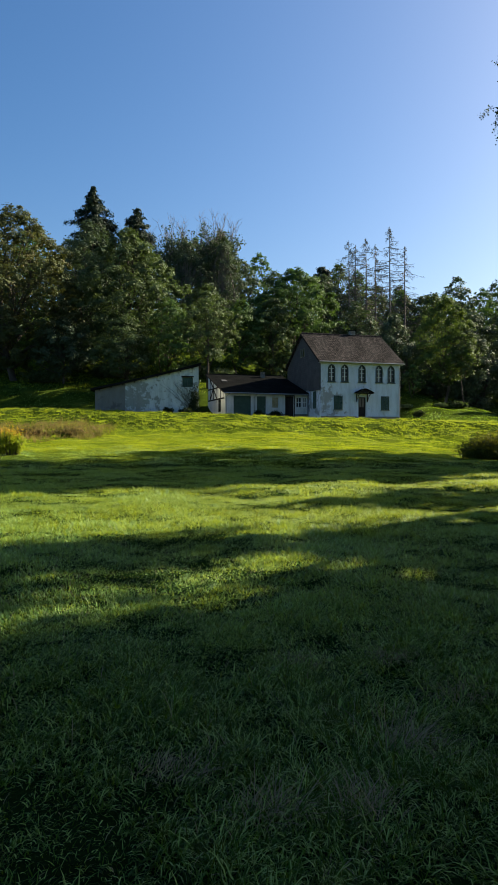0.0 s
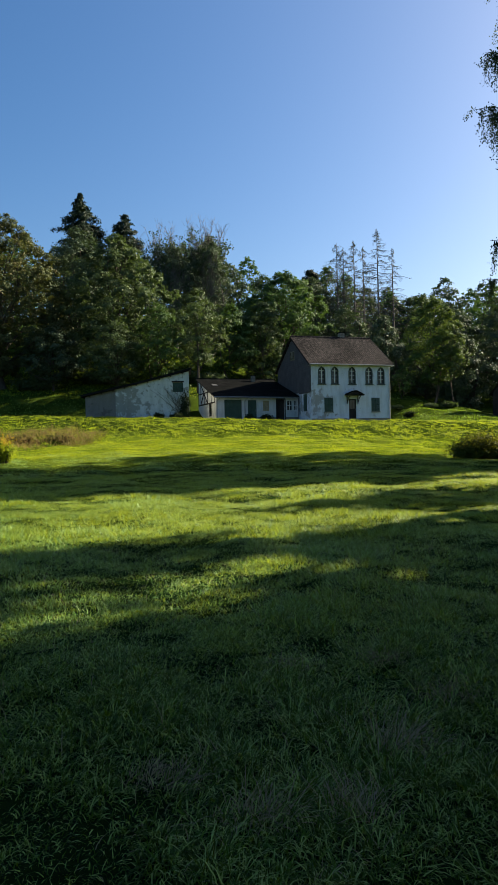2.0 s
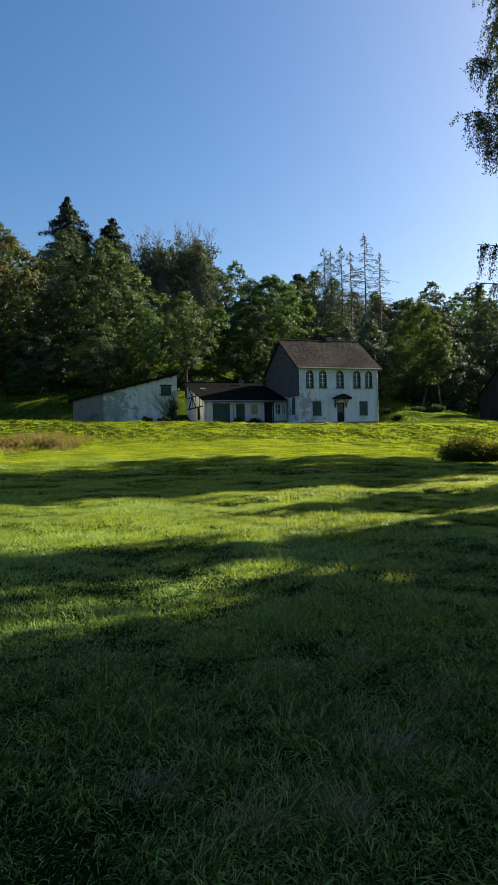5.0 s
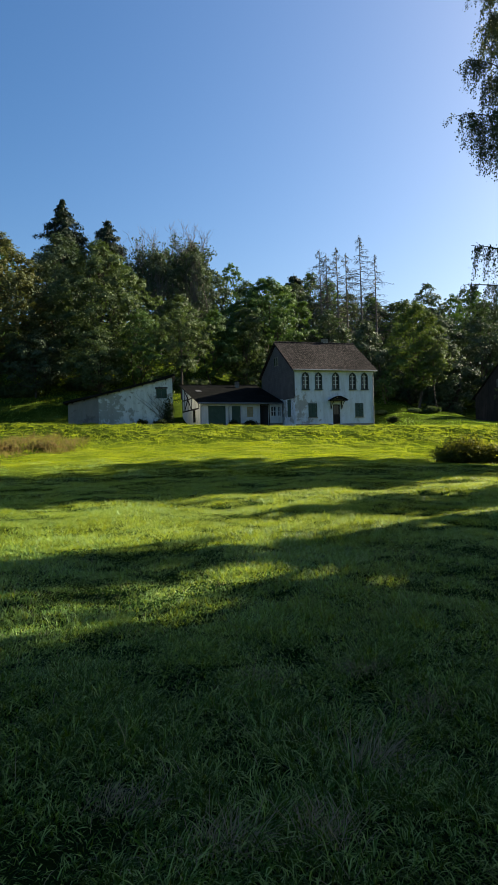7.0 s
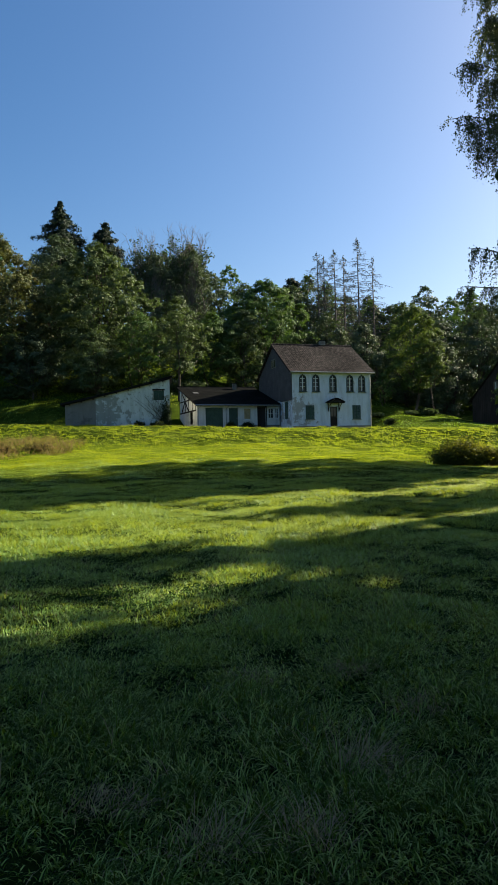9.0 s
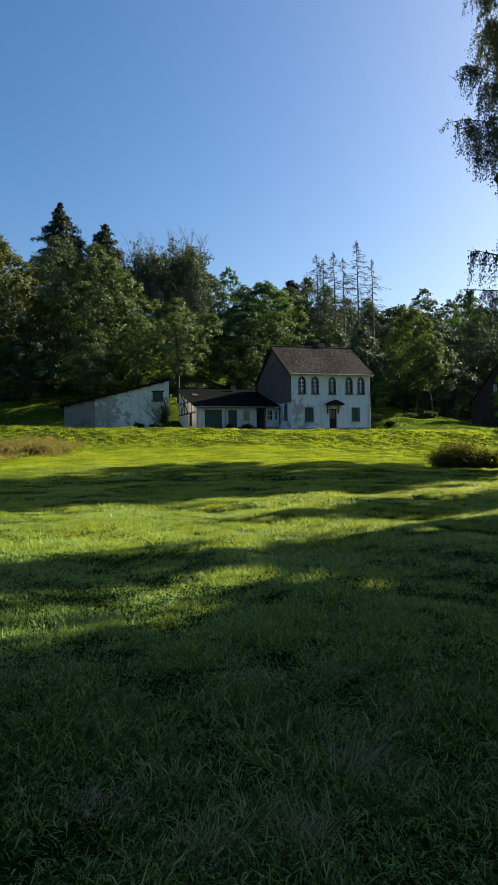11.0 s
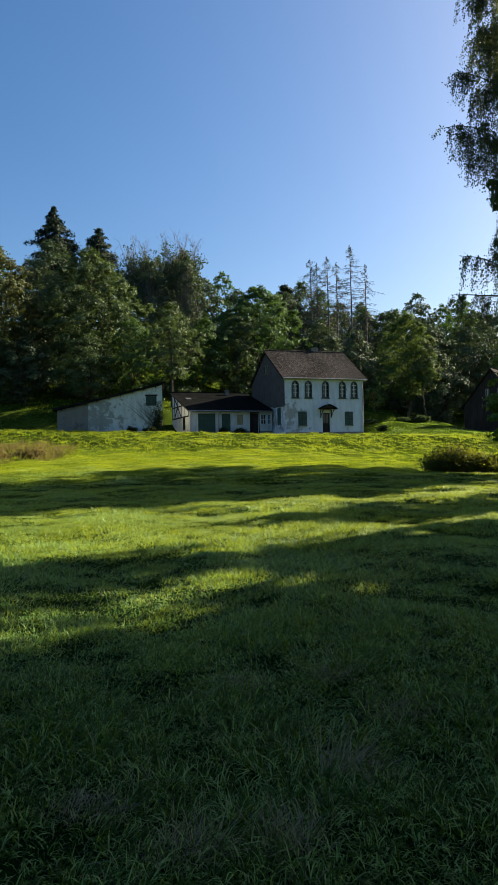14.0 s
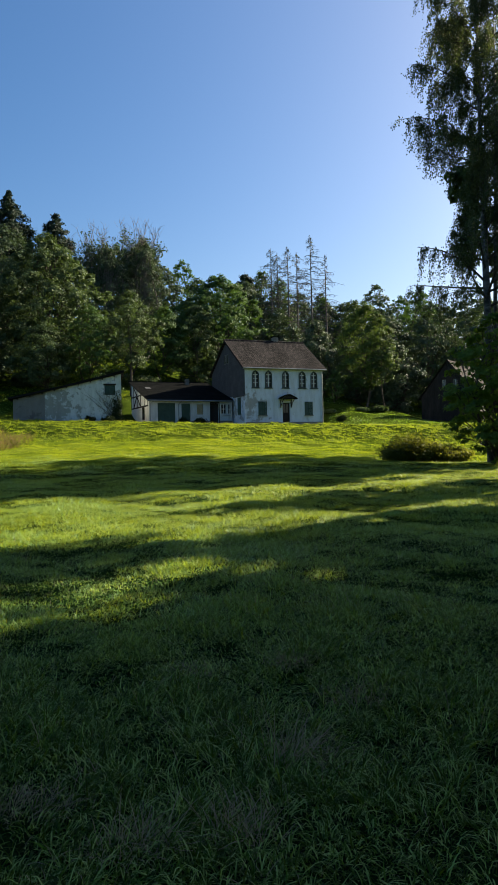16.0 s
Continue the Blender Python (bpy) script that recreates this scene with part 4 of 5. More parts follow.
# ---- trees ----
def limb(bm, rng, a, b, r0, r1, sag=0.0, segs=4, sides=5):
    a, b = np.array(a, float), np.array(b, float)
    pts, rad = [], []
    side = rng.normal(0, 0.08, 3) * np.linalg.norm(b - a)
    for k in range(segs + 1):
        u = k / segs
        p = a + (b - a) * u + side * math.sin(u * math.pi)
        p[2] += sag * math.sin(u * math.pi)
        pts.append(tuple(p))
        rad.append(r0 + (r1 - r0) * u)
    tube(bm, pts, rad, sides)
    return pts


def crown_clumps(rng, tall, radius, base, clumps, squash=1.0, widest=0.42, lobes=34):
    """Clump centres of an uneven crown: big lobes round the stem, each with sprays over its upper and outer side."""
    hi = tall - base
    u = (np.arange(lobes) + rng.uniform(0.2, 0.8, lobes)) / lobes
    a = np.arange(lobes) * 2.4 + rng.normal(0, 0.35, lobes)
    prof = np.sin(math.pi * np.clip(u, 0.02, 0.97) ** (math.log(0.5) / math.log(widest))) ** 0.62
    rl = radius * rng.uniform(1.05, 1.75, lobes) * lobes ** -0.45 * (0.6 + 0.4 * prof)
    ring = np.maximum(radius * prof * rng.uniform(0.86, 1.12, lobes) - rl, 0) * np.where(rng.uniform(size=lobes) < 0.16, 0.45, 1.0)
    ctr = np.stack([np.cos(a) * ring, np.sin(a) * ring * squash, base + hi * u * 0.94], 1)
    ctr[:, 2] = np.minimum(ctr[:, 2], tall - rl * 0.7)
    k = rng.choice(lobes, clumps, p=rl ** 2 / (rl ** 2).sum())
    out = np.stack([np.cos(a), np.sin(a), np.full(lobes, 0.75)], 1)[k]
    d = unit(rng.normal(size=(clumps, 3)) + out * 0.75)
    c = ctr[k] + d * (rl[k] * rng.uniform(0.55, 1.08, clumps))[:, None] * np.array([1, 1, 0.78])
    # a share of the sprays fills the outline between the lobes
    m = clumps // 4
    u, a = rng.uniform(0.03, 1.0, m), rng.uniform(0, 6.283, m)
    w = radius * np.sin(math.pi * np.clip(u, 0.02, 0.985) ** (math.log(0.5) / math.log(widest))) ** 0.62 * rng.uniform(0.45, 0.97, m)
    c[:m] = np.stack([np.cos(a) * w, np.sin(a) * w * squash, base + hi * u * 0.985], 1)
    d[:m] = unit(np.stack([np.cos(a), np.sin(a), 1.6 * u - 0.3], 1))
    return c, d


def broadleaf(name, label, tall, radius, base, seed, leaves, size, material, bark=None, clumps=140, clump_r=1.1, trunk_r=0.35, squash=1.0, group="", limbs=18, flat=0.6, widest=0.42, lobes=34):
    """A tree: tapered trunk with limbs that reach into a crown of many leaf sprays. Stands at the origin; place it with its matrix."""
    rng = np.random.default_rng(seed)
    t = thing(name, Matrix(), label, "tree", group)
    c, d = crown_clumps(rng, tall, radius, base, clumps, squash, widest, lobes)
    bm = bmesh.new()
    top = (rng.normal(0, radius * 0.05), rng.normal(0, radius * 0.05), tall * 0.86)
    tr = limb(bm, rng, (0, 0, -0.6), top, trunk_r, trunk_r * 0.12, 0, 8, 8)
    part("trunk", bm, bark or M_BARK, t, smooth=True)
    bm = bmesh.new()
    for k in rng.choice(clumps, min(limbs, clumps), replace=False):
        z0 = max(base * 0.6, c[k][2] - abs(c[k][2] - base) * 0.5 - 0.8)
        u = min(0.95, (z0 + 0.6) / (top[2] + 0.6))
        s = np.array(tr[0]) * (1 - u) + np.array(top) * u
        r = trunk_r * (1 - 0.85 * u) * 0.55
        pts = limb(bm, rng, s, c[k], r, 0.02, 0.3)
        for q in range(2):
            limb(bm, rng, pts[2 + q], c[k] + rng.normal(0, clump_r * 0.9, 3), r * 0.4, 0.012, 0.1, 2, 4)
    part("branchwork", bm, bark or M_BARK, t)
    inner = leaves // 9
    per = rng.multinomial(leaves - inner, rng.dirichlet(np.full(clumps, 6.0)))
    k = np.repeat(np.arange(clumps), per)
    rad = clump_r * rng.uniform(0.55, 1.35, clumps)[k]
    off = unit(rng.normal(size=(len(k), 3))) * (rng.uniform(0, 1, len(k)) ** 0.5 * rad)[:, None] * np.array([1, 1, flat])
    # sprays droop towards their outer end
    off[:, 2] -= 0.18 * np.einsum("ij,ij->i", off[:, :2], d[k][:, :2])
    pos = c[k] + off
    nrm = d[k] * 0.75 + off / rad[:, None] * 0.5 + np.array([0, 0, 0.5]) + rng.normal(size=pos.shape) * 0.42
    # leaves inside the crown
    e = unit(rng.normal(size=(inner, 3))) * rng.uniform(0.2, 1, inner)[:, None] ** 0.5
    core = np.stack([e[:, 0] * radius * 0.62, e[:, 1] * radius * 0.62 * squash, base + (tall - base) * (widest + 0.42 * e[:, 2])], 1)
    pos, nrm = np.concatenate([pos, core]), np.concatenate([nrm, e + rng.normal(size=e.shape) * 0.5])
    pos[:, 2] = np.maximum(pos[:, 2], 0.15)
    stuff_part("crown", leaf_mesh("crown", pos, nrm, size, material, rng), t)
    return t


def spruce(name, label, tall, radius, seed, group="", sparse=1.0):
    """A conifer: whorls of drooping boughs with needle sprays, ragged outline."""
    rng = np.random.default_rng(seed)
    t = thing(name, Matrix(), label, "tree", group)
    bm = bmesh.new()
    limb(bm, rng, (0, 0, -0.5), (0, 0, tall), 0.28, 0.02, 0, 8, 7)
    part("trunk", bm, M_BARK, t)
    bm = bmesh.new()
    P, N = [], []
    z = tall * 0.12
    while z < tall - 0.3:
        u = 1 - z / tall
        reach = min(radius, 19.0 * u) * rng.uniform(0.7, 1.1)
        for q in range(int(7 * sparse) + 1):
            a = rng.uniform(0, 6.28)
            ln = reach * rng.uniform(0.7, 1.15) + 0.15
            tip = np.array([math.cos(a) * ln, math.sin(a) * ln, -0.28 * ln + 0.10 * ln])
            tube(bm, [(0, 0, z), tuple(tip * 0.6 + [0, 0, z - 0.05 * ln]), tuple(tip + [0, 0, z])], [0.035, 0.025, 0.01], 4)
            m = int(24 * ln * sparse) + 8
            s = rng.uniform(0.12, 1.0, m) ** 0.8
            p = tip * s[:, None] + np.array([0, 0, z]) + rng.normal(0, 0.14, (m, 3)) * (0.5 + ln * 0.25)
            p[:, 2] -= np.abs(rng.normal(0, 0.16, m))
            P.append(p)
            N.append(np.array([math.cos(a), math.sin(a), 0.8]) + rng.normal(0, 0.6, (m, 3)))
        z += rng.uniform(0.38, 0.6) * (2.2 if z < tall * 0.5 else 1.0)
    part("bough_layer", bm, M_BARK, t)
    stuff_part("needles", leaf_mesh("needles", np.concatenate(P), np.concatenate(N), 0.2, M_SPRUCE, rng, 2.8), t)
    return t


def bare_larch(name, label, tall, seed, group, reach=2.2, needles=True):
    """A dead or nearly bare conifer: straight stem, thin drooping side branches, a few tufts."""
    rng = np.random.default_rng(seed)
    t = thing(name, Matrix(), label, "tree", group)
    bm = bmesh.new()
    tube(bm, [(0, 0, -0.5), (0.1, 0, tall * 0.5), (0, 0.1, tall)], [0.24, 0.15, 0.03], 6)
    part("trunk", bm, M_GREYBARK, t)
    bm = bmesh.new()
    P = []
    z = tall * 0.25
    while z < tall - 0.2:
        u = (tall - z) / tall
        for q in range(2):
            a = rng.uniform(0, 6.28)
            ln = reach * min(1, u * 4.0 + 0.08) * rng.uniform(0.35, 1.15)
            dx, dy = math.cos(a) * ln, math.sin(a) * ln
            pts = [(0, 0, z), (dx * 0.5, dy * 0.5, z - 0.02 * ln), (dx, dy, z - 0.22 * ln + rng.uniform(0, 0.45))]
            tube(bm, pts, [0.045, 0.033, 0.018], 4)
            for w in range(5):
                s = rng.uniform(0.4, 0.95)
                x, y, zz = dx * s, dy * s, z - 0.15 * ln * s
                tube(bm, [(x, y, zz), (x + rng.normal(0, 0.25), y + rng.normal(0, 0.25), zz - rng.uniform(0.15, 0.6))], [0.022, 0.012], 3)
            if needles:
                m = 3
                s = rng.uniform(0.3, 1, m)[:, None]
                P.append(np.array([dx, dy, -0.2 * ln]) * s + np.array([0, 0, z]) + rng.normal(0, 0.13, (m, 3)))
        z += rng.uniform(0.22, 0.4)
    part("branchwork", bm, M_GREYBARK, t)
    if needles:
        P = np.concatenate(P)
        stuff_part("needles", leaf_mesh("needles", P, rng.normal(size=P.shape), 0.14, M_RUSTY, rng, 1.8), t)
    return t


def bare_top(name, label, tall, seed, group):
    """A slim ash, nearly leafless: upswept forking twigs above a thin lower crown."""
    rng = np.random.default_rng(seed)
    t = thing(name, Matrix(), label, "tree", group)
    bm = bmesh.new()
    limb(bm, rng, (0, 0, -0.5), (0.2, 0, tall * 0.8), 0.25, 0.06, 0, 6, 6)
    part("trunk", bm, M_GREYBARK, t)
    bm = bmesh.new()
    P = []
    for k in range(26):
        z = tall * rng.uniform(0.35, 0.8)
        a = rng.uniform(0, 6.28)
        ln = tall * rng.uniform(0.10, 0.22)
        tip = np.array([math.cos(a) * ln * 0.55, math.sin(a) * ln * 0.55, z + ln])
        pts = limb(bm, rng, (0.15, 0, z), tip, 0.05, 0.02, 0, 4, 4)
        for q in range(15):
            p = np.array(pts[rng.integers(1, 5)])
            e = p + np.array([rng.normal(0, 0.6), rng.normal(0, 0.6), rng.uniform(0.6, 2.0)])
            limb(bm, rng, p, e, 0.024, 0.010, 0, 2, 3)
            if z < tall * 0.62:
                P.append(e + rng.normal(0, 0.4, (12, 3)))
    part("branchwork", bm, M_GREYBARK, t)
    P = np.concatenate(P)
    stuff_part("crown", leaf_mesh("crown", P, rng.normal(size=P.shape) + np.array([0, 0, 0.7]), 0.26, M_FOREST, rng), t)
    return t


def birch(tall, seed):
    """Tall weeping birch: pale stem, rising limbs with long hanging leafy twigs."""
    rng = np.random.default_rng(seed)
    more = np.random.default_rng(seed + 1)
    t = thing("weeping_birch", Matrix(), "tall weeping birch with pale trunk and hanging leafy twigs", "tree")
    bm = bmesh.new()
    stem = [(0, 0, -0.5), (0.02, 0, 3), (-0.08, 0, 8), (-0.2, 0, 13), (-0.3, 0, 18), (-0.35, 0, tall)]
    tube(bm, stem, [0.27, 0.22, 0.19, 0.15, 0.10, 0.03], 10)
    tube(bm, [(0.45, 0.3, -0.5), (0.5, 0.4, 6), (0.75, 0.6, 13), (1.1, 0.9, tall * 0.88)], [0.16, 0.13, 0.09, 0.02], 8)
    part("trunk", bm, M_BIRCHBARK, t, "pale birch bark with dark scars", True)
    zs, xs = [p[2] for p in stem], [p[0] for p in stem]
    bm, tw = bmesh.new(), bmesh.new()
    P, A = [], []
    for k in range(118):
        z = 8.2 + (tall - 9.5) * (k / 117) ** 0.95 + rng.normal(0, 0.25)
        a = rng.uniform(0, 6.28)
        u = (z - 8) / (tall - 8)
        ln = float(np.interp(z + 2.1, (8, 10.5, 12, 15, 17.5, 19.8, 21.3, 24, 28, 31), (3.6, 4.3, 4.0, 3.9, 4.2, 4.4, 3.8, 3.6, 3.0, 0.8))) * rng.uniform(0.6, 1.0)
        x0 = float(np.interp(z, zs, xs))
        s = np.array([x0, 0, z])
        far = ln * (0.68 if 10.8 < z < 14.2 else 1.0)
        tip = s + np.array([math.cos(a) * far, math.sin(a) * far, far * rng.uniform(0.15, 0.75)])
        pts = limb(bm, rng, s, tip, 0.06 * (1.2 - u), 0.012, 0.25, 5, 5)
        for q in range(int(6 + ln * 3.2)):
            f = rng.uniform(0.25, 1.0) * (len(pts) - 1)
            i = min(int(f), len(pts) - 2)
            b = np.array(pts[i]) * (1 - f + i) + np.array(pts[i + 1]) * (f - i)
            drop = rng.uniform(0.5, 2.0)
            out = np.array([math.cos(a), math.sin(a), 0]) * rng.uniform(0.0, 0.5) + rng.normal(0, 0.2, 3) * np.array([1, 1, 0])
            mid, end = b + out * 0.7 + [0, 0, -0.10 * drop], b + out + [0, 0, -drop]
            tube(tw, [tuple(b), tuple(mid), tuple(end)], [0.012, 0.009, 0.004], 3)
            m = int(20 + drop * 30)
            v = rng.uniform(0.1, 1, m)[:, None]
            path = b * (1 - v) ** 2 + 2 * mid * v * (1 - v) + end * v ** 2
            P.append(path + rng.normal(0, 0.085, (m, 3)))
            v = more.uniform(0.1, 1, m * 3 // 4 if z > 12.5 else m // 4)[:, None]
            P.append(b * (1 - v) ** 2 + 2 * mid * v * (1 - v) + end * v ** 2 + more.normal(0, 0.11, (len(v), 3)))
    part("limbwork", bm, M_BARK, t)
    part("twigwork", tw, M_BARK, t)
    P = np.concatenate(P)
    nrm = rng.normal(size=P.shape)
    stuff_part("crown", leaf_mesh("crown", P, nrm, 0.074, M_BIRCHLEAF, rng, 1.4, np.array([0, 0, -1.0])), t)
    return t


def shrub(name, label, category, radii, seed, leaves, size, material, stems=30, spiky=0.0):
    """A bush: many stems from the base and leaf clumps over an uneven mound."""
    rng = np.random.default_rng(seed)
    t = thing(name, Matrix(), label, category)
    bm = bmesh.new()
    P, N = [], []
    for k in range(stems):
        a, r = rng.uniform(0, 6.28), math.sqrt(rng.uniform(0, 1))
        x, y = math.cos(a) * r * radii[0], math.sin(a) * r * radii[1]
        z = radii[2] * (math.sqrt(max(0, 1 - r * r)) * 0.75 + 0.3) * rng.uniform(0.75, 1.2)
        b = (x * 0.45, y * 0.45, -0.1)
        tube(bm, [b, (x * 0.8, y * 0.8, z * 0.55), (x, y, z)], [0.03, 0.02, 0.008], 4)
        m = leaves // stems
        v = rng.uniform(0.15, 1, m)[:, None]
        p = np.array([x * 0.6, y * 0.6, 0.0]) * (1 - v) + np.array([x, y, z]) * v
        P.append(p + rng.normal(0, 1, (m, 3)) * np.array([0.30, 0.30, 0.14]) * (1 - spiky * 0.6) * radii[2] / 1.2)
        N.append(np.array([x, y, z]) * 0.5 + np.array([0, 0, 0.4]) + rng.normal(0, 0.7, (m, 3)))
    part("stemwork", bm, M_BARK, t)
    P = np.concatenate(P)
    P[:, 2] = np.maximum(P[:, 2], 0.03)
    stuff_part("foliage", leaf_mesh("foliage", P, np.concatenate(N), size, material, rng, 1.7, np.array([0, 0, 1.0]) if spiky else None), t)
    return t


def stand(t, x, y, turn=0.0, s=1.0, sink=0.0):
    t.matrix_world = pose(x, y, ground_z(x, y) - sink, 0, 0, turn) @ Matrix.Scale(s, 4)
    return t


def build_trees():
    # edge of the wood and orchard behind the buildings
    stand(broadleaf("oak_tree", "broad old oak with leaves turning yellow-brown", 23.5, 9.0, 1.6, 21, 50000, 0.215, M_RUSTY, clumps=1100, clump_r=0.7, trunk_r=0.5, lobes=110, widest=0.48), -31.6, 92)
    stand(broadleaf("lime_tree", "dense dark green lime tree on the hillside", 20.5, 9.0, 1.5, 22, 52000, 0.215, M_OAK, clumps=1100, clump_r=0.7, trunk_r=0.42, lobes=110, widest=0.34), -17.2, 97)
    stand(broadleaf("beech_tree", "dark beech in the shade of the wood", 22, 6.4, 1.5, 23, 20000, 0.23, M_FOREST, clumps=420, clump_r=0.95, lobes=36), -25.0, 107)
    stand(broadleaf("fruit_tree", "small leaning fruit tree with open crown", 11.5, 4.4, 1.6, 24, 13000, 0.16, M_MAPLE, clumps=280, clump_r=0.55, trunk_r=0.18, lobes=36), -10.8, 91)
    stand(broadleaf("fruit_tree", "old pear tree with pale green crown", 12.5, 4.2, 3.6, 25, 9000, 0.18, M_OAK, clumps=190, clump_r=0.65, trunk_r=0.16, lobes=20), -6.5, 103)
    stand(broadleaf("fruit_tree", "old pear tree with low green crown", 12.0, 4.4, 2.4, 26, 12000, 0.18, M_MAPLE, clumps=220, clump_r=0.65, trunk_r=0.16, lobes=20), -1.2, 101)
    stand(broadleaf("fruit_tree", "gnarled fruit tree with dark crown", 14.0, 4.8, 1.6, 33, 14000, 0.18, M_OAK, clumps=240, clump_r=0.65, trunk_r=0.2, lobes=22), 3.6, 103)
    stand(broadleaf("fruit_tree", "tall old plum tree above the annex roof", 12.0, 4.4, 3.8, 37, 12000, 0.16, M_OAK, clumps=220, clump_r=0.6, trunk_r=0.2, lobes=22), -5.5, 90)
    stand(broadleaf("ash_tree", "slender grey-green ash tree in the wood", 19.0, 4.2, 3.0, 27, 11000, 0.17, M_FOREST, M_GREYBARK, clumps=260, clump_r=0.7, trunk_r=0.25, limbs=60, lobes=26), -10.5, 116)
    stand(broadleaf("ash_tree", "slender grey-green ash tree in the wood", 20, 4.4, 3.0, 28, 11000, 0.17, M_FOREST, M_GREYBARK, clumps=260, clump_r=0.7, trunk_r=0.25, limbs=60, lobes=26), -4.8, 117)
    stand(broadleaf("maple_tree", "round full-leaved green maple behind the house", 18.2, 8.4, 1.0, 29, 48000, 0.22, M_MAPLE, clumps=1000, clump_r=0.7, trunk_r=0.42, lobes=100), 7.4, 110)
    stand(broadleaf("alder_tree", "upright green alder beside the house", 14.4, 4.3, 2.6, 30, 26000, 0.15, M_ALDER, clumps=480, clump_r=0.55, trunk_r=0.2, lobes=70), 26.0, 91)
    stand(broadleaf("young_alder", "slim young alder with bare lower trunk", 10.5, 2.0, 4.0, 31, 5000, 0.17, M_OAK, clumps=110, clump_r=0.4, trunk_r=0.12, lobes=16), 28.1, 89)
    stand(broadleaf("hazel_bush", "small lit hazel at the foot of the bank", 4.5, 1.5, 0.6, 32, 3000, 0.15, M_MAPLE, clumps=60, clump_r=0.35, trunk_r=0.08, lobes=14), 21.6, 90)
    stand(broadleaf("fruit_tree", "low spreading apple tree above the old shed", 9.5, 4.6, 2.0, 48, 12000, 0.16, M_OAK, clumps=260, clump_r=0.6, trunk_r=0.18, lobes=30), -15.8, 87.5)
    stand(broadleaf("fruit_tree", "low spreading apple tree on the shaded slope", 8.5, 4.2, 1.8, 49, 10000, 0.17, M_FOREST, clumps=240, clump_r=0.6, trunk_r=0.17, lobes=28), -24.5, 90)
    for x, y, h, r, sd in ((-24.5, 98, 7.0, 3.2, 34), (-36.5, 97, 8.0, 3.6, 35), (-28.5, 100, 8.0, 3.4, 36)):
        stand(broadleaf("elder_bush", "dark spreading elder under the big trees", h, r, 0.2, sd, 6000, 0.2, M_FOREST, clumps=140, clump_r=0.6, trunk_r=0.12, lobes=18), x, y)
    for x, y, h, s in ((17.6, 121, 23.0, 41), (18.9, 122, 22.0, 45), (20.8, 122, 23.0, 42), (24.8, 121, 26.3, 43), (27.9, 123, 24.0, 44), (22.8, 124, 22.5, 46)):
        stand(bare_larch("bare_larch", "nearly leafless grey larch with drooping twigs", h, s, "bare larches on the hill", 3.4), x, y)
    for x, y, h, s in ((-15.0, 122, 22.5, 51), (-12.4, 123, 23.0, 52), (-6.3, 121, 24.0, 53), (-4.2, 122, 23.5, 54), (-9.6, 124, 21.5, 55)):
        stand(bare_top("bare_ash", "slim ash with bare twiggy top", h, s, "bare ashes on the hill"), x, y)
    stand(spruce("spruce_tree", "tall dark spruce above the wood", 28.5, 4.8, 61), -28.9, 127)
    stand(spruce("spruce_tree", "smaller dark spruce above the wood", 24.8, 3.7, 62), -21.3, 130, 0, 1.0)
    stand(spruce("spruce_tree", "young spruce tip among bare ashes", 20.8, 3.4, 63), -5.3, 127)
    stand(spruce("spruce_tree", "small distant spruce on the ridge", 17.0, 3.2, 64), 17.0, 160)
    # the wood: shared trees copied over the slope
    kinds = [broadleaf("forest_tree", "green broadleaf tree in the hillside wood", 17 + k, 5.6, 0.8, 70 + k, 5400, 0.33, m, clumps=400, clump_r=0.7, group="hillside wood", limbs=8, lobes=48)
             for k, m in enumerate((M_FOREST, M_OAK, M_FOREST, M_MAPLE))]
    rng = np.random.default_rng(9)
    spots = []
    for row, (y, gap) in enumerate(((119, 8.5), (134, 8.0), (150, 8.0))):
        x = -0.39 * y + rng.uniform(0, 4)
        while x < 0.53 * y:
            yy = y + rng.uniform(-4, 4)
            if not (row == 0 and (-36 < x < 32)):
                spots.append((x, yy))
            x += gap * rng.uniform(0.8, 1.25) * (0.72 if x > 22 else 1.0)
    for i, (x, y) in enumerate(spots):
        k = kinds[i % 4]
        s = rng.uniform(0.85, 1.12)
        if 8 < x < 22:
            s *= 0.9
        m = pose(x, y, ground_z(x, y) - 0.3, 0, 0, rng.uniform(0, 360)) @ Matrix.Scale(s, 4)
        if i < 4:
            k.matrix_world = m
        else:
            copy_thing(k, pose(x, y, ground_z(x, y) - 0.3, 0, 0, rng.uniform(0, 360))).scale = (s, s, s)
    for k, (x, y, h) in enumerate(((16.5, 134, 31.5), (20.5, 131, 31), (25.0, 134, 31.5), (29.5, 132, 30), (33.5, 135, 29.5))):
        s = (h - ground_z(x, y)) / (17 + k % 4)
        copy_thing(kinds[k % 4], pose(x, y, ground_z(x, y) - 0.3, 0, 0, 70 * k)).scale = (max(s, 0.75),) * 3
    # deep shade behind the barn
    for x, y, h, r, sd in ((33.5, 105, 15.5, 6.0, 81), (41.5, 108, 17, 6.5, 82), (50, 105, 18, 6.5, 83)):
        stand(broadleaf("beech_tree", "dark beech at the edge of the wood", h, r, 0.3, sd, 13000, 0.25, M_FOREST, clumps=320, clump_r=0.95), x, y)
    for x, y, h, r, sd in ((22.0, 104, 11.5, 4.0, 84), (17.5, 112, 13, 4.5, 85), (29.5, 108, 13, 5.0, 86), (31.5, 95.5, 10.5, 4.2, 87)):
        stand(broadleaf("hornbeam_tree", "dense dark hornbeam behind the house", h, r, 0.3, sd, 8500, 0.24, M_FOREST, clumps=220, clump_r=0.85, lobes=24), x, y)
    # beside the meadow
    stand(birch(30.5, 91), 16.9, 35.0)
